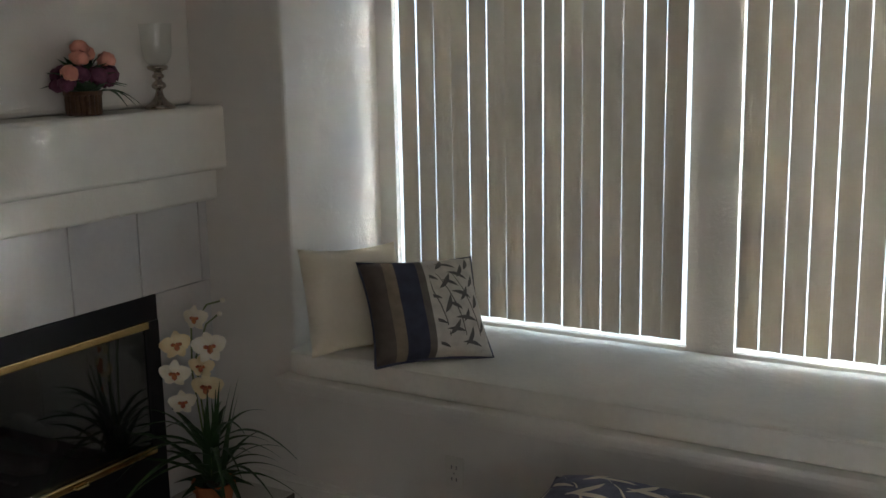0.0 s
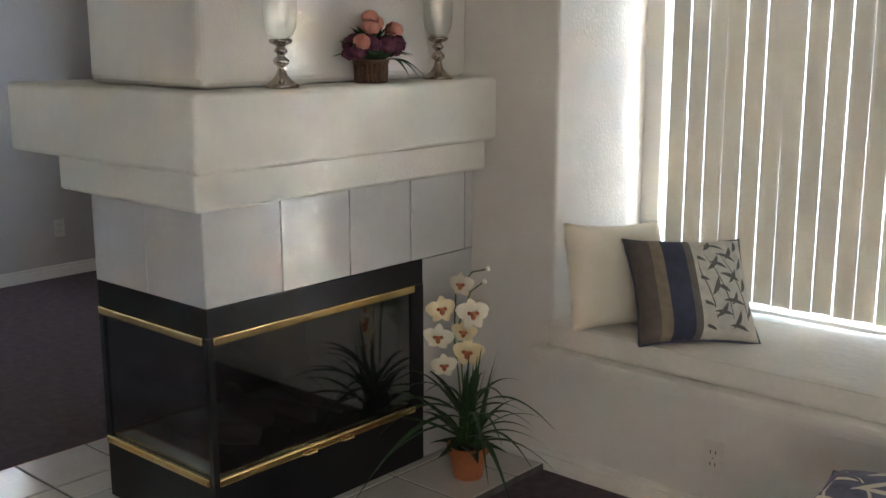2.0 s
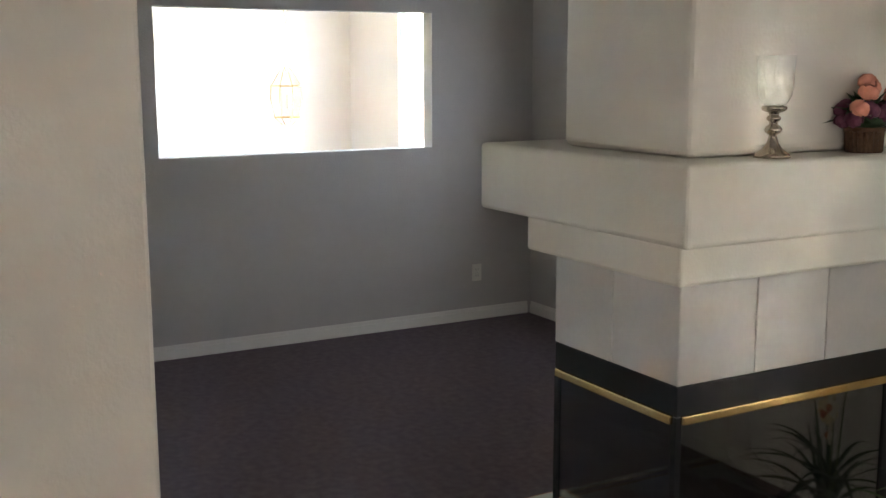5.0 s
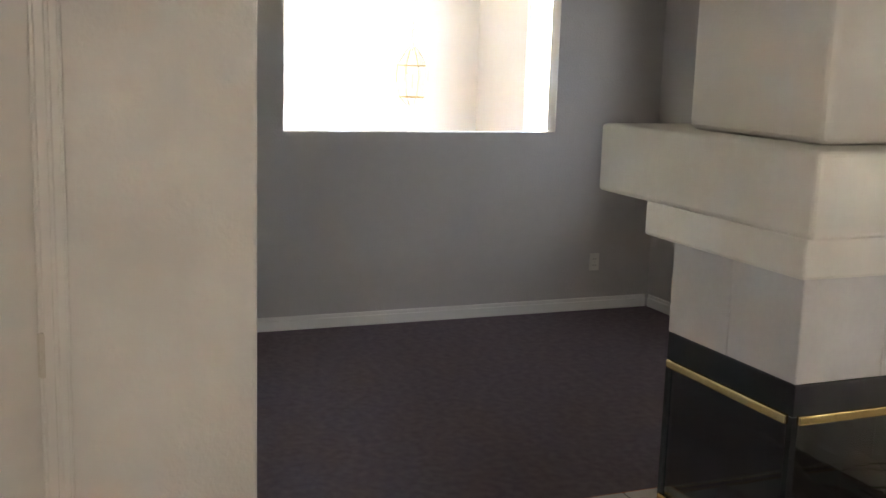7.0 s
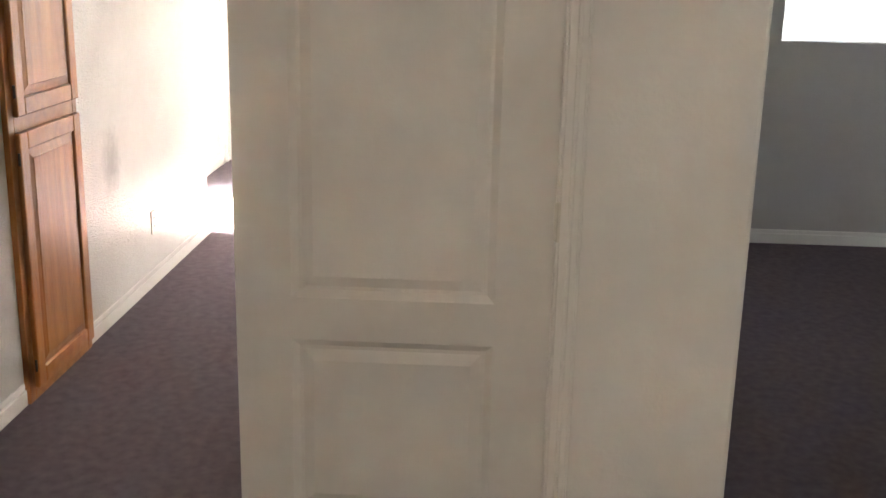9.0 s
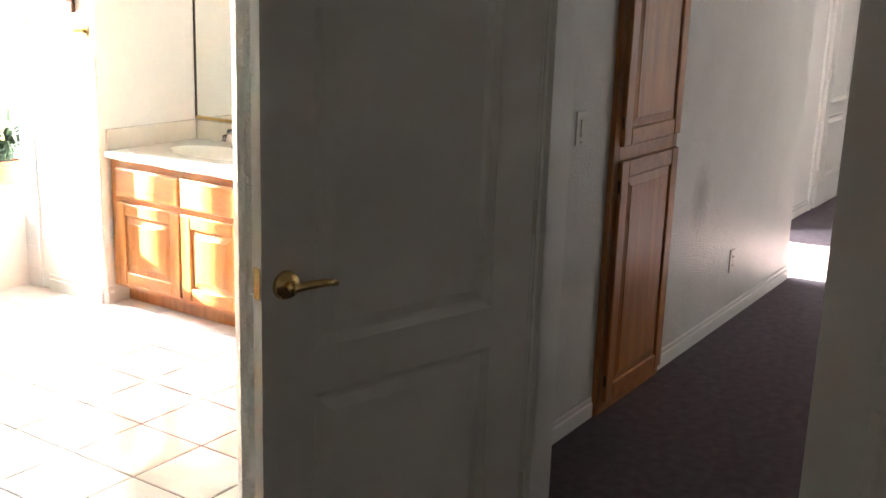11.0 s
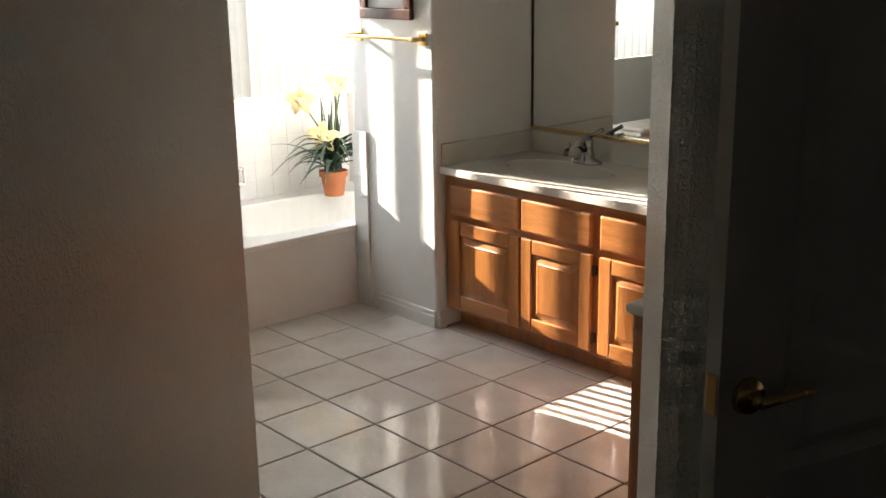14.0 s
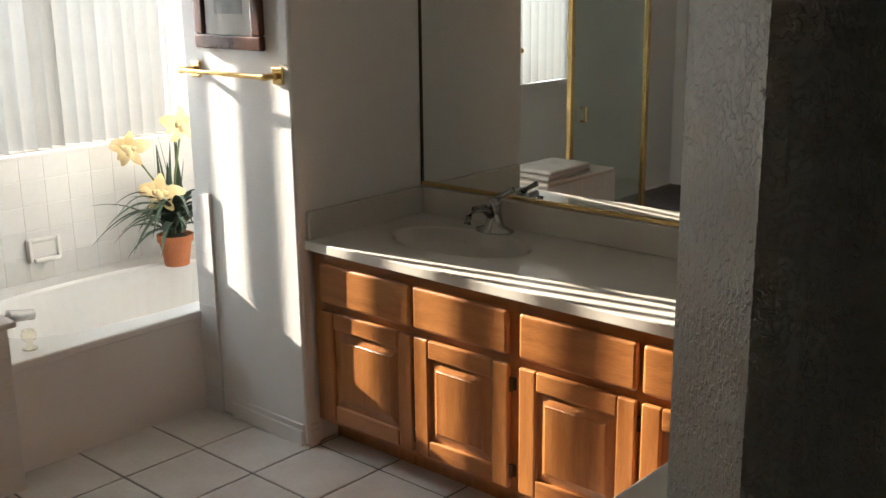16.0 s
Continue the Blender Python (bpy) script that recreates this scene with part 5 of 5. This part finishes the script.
BX, BY = -1.27, -7.50
lily = thing("potted_plant", (BX, BY, RZ), "artificial yellow lilies with slim leaves in terracotta pot", "plant")
flower_pot(lily, (BX, BY, RZ), 0.075, 0.14)
bm, rg = bmesh.new(), random.Random(8)
for k in range(76):
    az = k * 2.399 + rg.uniform(-0.3, 0.3)
    reach = rg.uniform(0.26, 0.50)
    d = Vector((math.cos(az), math.sin(az)))
    if d.y < -0.2:
        reach *= 0.5
    if d.x < -0.3:
        reach *= 0.65
    blade(bm, (BX + d.x * 0.02, BY + d.y * 0.02, RZ + 0.14 + rg.uniform(0, 0.14)), az, reach, rg.uniform(0.35, 1.05), rg.uniform(0.45, 0.95), rg.uniform(0.012, 0.019), 9)
for k in range(9):
    blade(bm, (BX + 0.012 * (k - 4), BY, RZ + 0.14), rg.uniform(0, 6.28), rg.uniform(0.30, 0.52), 1.42, 0.06, 0.015, 8)
part("grass_leaf", bm, LEAF_BATH, lily)
bm = bmesh.new()
SV = Vector((2.6, 4.0, 0.9))
sd = Vector((SV.y, -SV.x, 0)).normalized() * -1
heads = []
for k, (u, z, r) in enumerate(((-0.16, 0.925, 0.085), (0.06, 1.02, 0.09), (-0.045, 0.725, 0.095))):
    p = Vector((BX, BY, z)) + sd * u + SV.normalized() * 0.05
    heads.append((p, r))
    tube(bm, [(BX, BY, RZ + 0.14), (BX + (p.x - BX) * 0.3, BY + (p.y - BY) * 0.3, RZ + 0.14 + (z - RZ - 0.14) * 0.55), p - SV.normalized() * 0.02], 0.005, 6)
part("flower_stem", bm, STEM, lily)
for k, (p, r) in enumerate(heads):
    orchid_bloom(lily, p, SV + sd * rg.uniform(-2, 2), r, PETAL_Y, PETAL_Y, k + 40, 0.6)
    orchid_bloom(lily, p + Vector((0.01, -0.01, 0.005)), SV + sd * rg.uniform(-2, 2) + Vector((0, 0, 2)), r * 0.8, PETAL_Y, PETAL_Y, k + 50, 0.6)

# towel bar and picture on the plaster block
bar = thing("towel_bar", (-0.94, -6.55, 1.33), "polished brass towel bar on the plaster wall", "towel bar")
bm = bmesh.new()
box(bm, -0.880, -0.864, -6.80, -6.31, 1.322, 1.338, 0.004)
part("bar", bm, BRASS, bar)
for y in (-6.785, -6.325):
    bm = one_box(-0.941, -0.930, y - 0.028, y + 0.028, 1.30, 1.36, 0.006)
    box(bm, -0.932, -0.862, y - 0.011, y + 0.011, 1.319, 1.341, 0.005)
    part("bracket", bm, BRASS, bar)

pic = thing("framed_print", (-0.94, -6.57, 1.41), "small framed print in a glossy dark wood frame", "picture")
py0, py1, pz0, pz1 = -6.75, -6.385, 1.408, 1.86
bm = bmesh.new()
for a, b, c, d in ((py0, py1, pz0, pz0 + 0.05), (py0, py1, pz1 - 0.05, pz1), (py0, py0 + 0.05, pz0 + 0.05, pz1 - 0.05), (py1 - 0.05, py1, pz0 + 0.05, pz1 - 0.05)):
    box(bm, -0.941, -0.915, a, b, c, d, 0.007, 3)
part("frame", bm, WALNUT, pic, "glossy dark wood frame")
part("mat_board", one_box(-0.936, -0.930, py0 + 0.045, py1 - 0.045, pz0 + 0.045, pz1 - 0.045), MATBOARD, pic)
bm = bmesh.new()
box(bm, -0.9302, -0.9285, py0 + 0.105, py1 - 0.105, pz0 + 0.12, pz1 - 0.10)
part("print", bm, INK, pic, "faded grey print")
part("glass_pane", one_box(-0.927, -0.925, py0 + 0.048, py1 - 0.048, pz0 + 0.048, pz1 - 0.048), GLASS, pic).visible_shadow = False

# low tiled wall, towels and shower
lowx0, lowx1, lowy0, lowy1, lowz = -0.11, 0.49, -7.02, -6.74, 0.57
low = tagged(new("wall_low_tiled"), "low tiled wall with a marble cap before the shower", "wall", "", "structure")
part("wall_core", one_box(lowx0 - 0.0005, lowx1, lowy0, lowy1 + 0.0005, 0, lowz), GROUT_LIGHT, low)
part("cap", one_box(lowx0 - 0.025, lowx1, lowy0 - 0.01, lowy1 + 0.025, lowz, lowz + 0.022, 0.008, 3), MARBLE, low, "cream marble cap")
for j in range(6):
    z = 0.0475 + j * 0.095
    for i in range(6):
        put_tile(low, pose(lowx0 + 0.054 + i * 0.107, lowy1 - 0.006, z, 0, 0, 180) @ Matrix.Diagonal((1, 1, 0.89, 1)))
    for i in range(2):
        put_tile(low, pose(lowx0 + 0.006, lowy1 - 0.058 - i * 0.107, z, 0, 0, 270) @ Matrix.Diagonal((1, 1, 0.89, 1)))
for k in range(2):
    bm = one_box(-0.09 + 0.01 * k, 0.30 - 0.01 * k, -7.0, -6.745 + 0.004 * k, lowz + 0.0225 + 0.028 * k, lowz + 0.05 + 0.028 * k, 0.013, 3)
    part("folded_towel", bm, TOWEL, None, "folded white towel stacked on the low tiled wall", category="towel", smooth=True)["group"] = "stack of towels"

sh = thing("shower_enclosure", (0.6, -6.93, lowz), "clear glass shower enclosure in polished brass frame", "shower")
SY = -7.03
for x in (0.50, 1.30):
    part("post", one_box(x - 0.018, x + 0.018, SY - 0.015, SY + 0.015, 0.0, 2.0, 0.004), BRASS, sh)
part("top_rail", one_box(0.50, 1.30, SY - 0.015, SY + 0.015, 1.97, 2.0, 0.004), BRASS, sh)
part("bottom_rail", one_box(0.518, 1.282, SY - 0.0145, SY + 0.0145, 0.002, 0.06, 0.004), BRASS, sh)
part("glass_panel", one_box(0.518, 1.282, SY - 0.003, SY + 0.003, 0.06, 1.97), GLASS_SHOWER, sh).visible_shadow = False
bm = bmesh.new()
tube(bm, [(0.60, SY + 0.003, 0.81), (0.60, SY + 0.04, 0.81), (0.60, SY + 0.04, 0.89), (0.60, SY + 0.003, 0.89)], 0.008, 8)
part("door_pull", bm, BRASS, sh)

# ---- floor pieces ----
fl = tagged(new("floor_bath"), "glossy pale square floor tiles with dark grout", "floor", "", "structure")
part("grout_bed", prism([(-1.57, -7.75), (2.9, -7.75), (2.9, -3.0), (1.30, -4.605), (0.55, -3.87), (0.40, -4.05), (-1.57, -4.05)], -0.12, -0.001), GROUT, fl)
PX, PY = 0.3045, 0.3105
fm = one_box(-PX / 2 + 0.0035, PX / 2 - 0.0035, -PY / 2 + 0.0035, PY / 2 - 0.0035, -0.008, 0.002, 0.0025, 1)
bmesh.ops.recalc_face_normals(fm, faces=fm.faces)
floor_me = bpy.data.meshes.new("floor_tile")
fm.to_mesh(floor_me)
fm.free()
floor_me.materials.append(TILE_BATH)
rt = random.Random(2)
for i in range(-3, 11):
    for j in range(-5, 6):
        x, y = -0.372 + PX / 2 + i * PX, -5.632 + PY / 2 + j * PY
        if y < -6.86 - 0.1 or y > -4.0 or (x - 0.554) + (y + 3.875) > 0.02 or x < -1.2:
            continue
        o = new("floor_tile", floor_me)
        o.parent = fl
        o.matrix_basis = pose(x, y, 0.0, rt.uniform(-0.12, 0.12), rt.uniform(-0.12, 0.12), 0)
hx = [HX, -0.81, -0.66, -0.33, 0.03, 0.36]
hy = [HY + 0.29 * k for k in range(9)]
for x0, x1 in zip(hx, hx[1:]):
    for y0, y1 in zip(hy, hy[1:]):
        inside = x0 > -0.67 and x1 < 0.02 and y0 > -0.02
        if inside or (x0 > -0.67 and y0 > 1.1) or y1 > 2.12:
            continue
        y1 = min(y1, 1.222) if x0 > -0.67 else y1
        part("hearth_tile", one_box(x0 + 0.004, x1 - 0.004, y0 + 0.004, y1 - 0.004, 0.016, 0.028, 0.003, seg=1), TILE_HEARTH, hearth)
part("edge_strip", one_box(HX - 0.006, HX, HY - 0.006, 2.11, 0.0, 0.024), TERRA, hearth)
part("edge_strip", one_box(HX, 0.366, HY - 0.006, HY, 0.0, 0.024), TERRA, hearth)
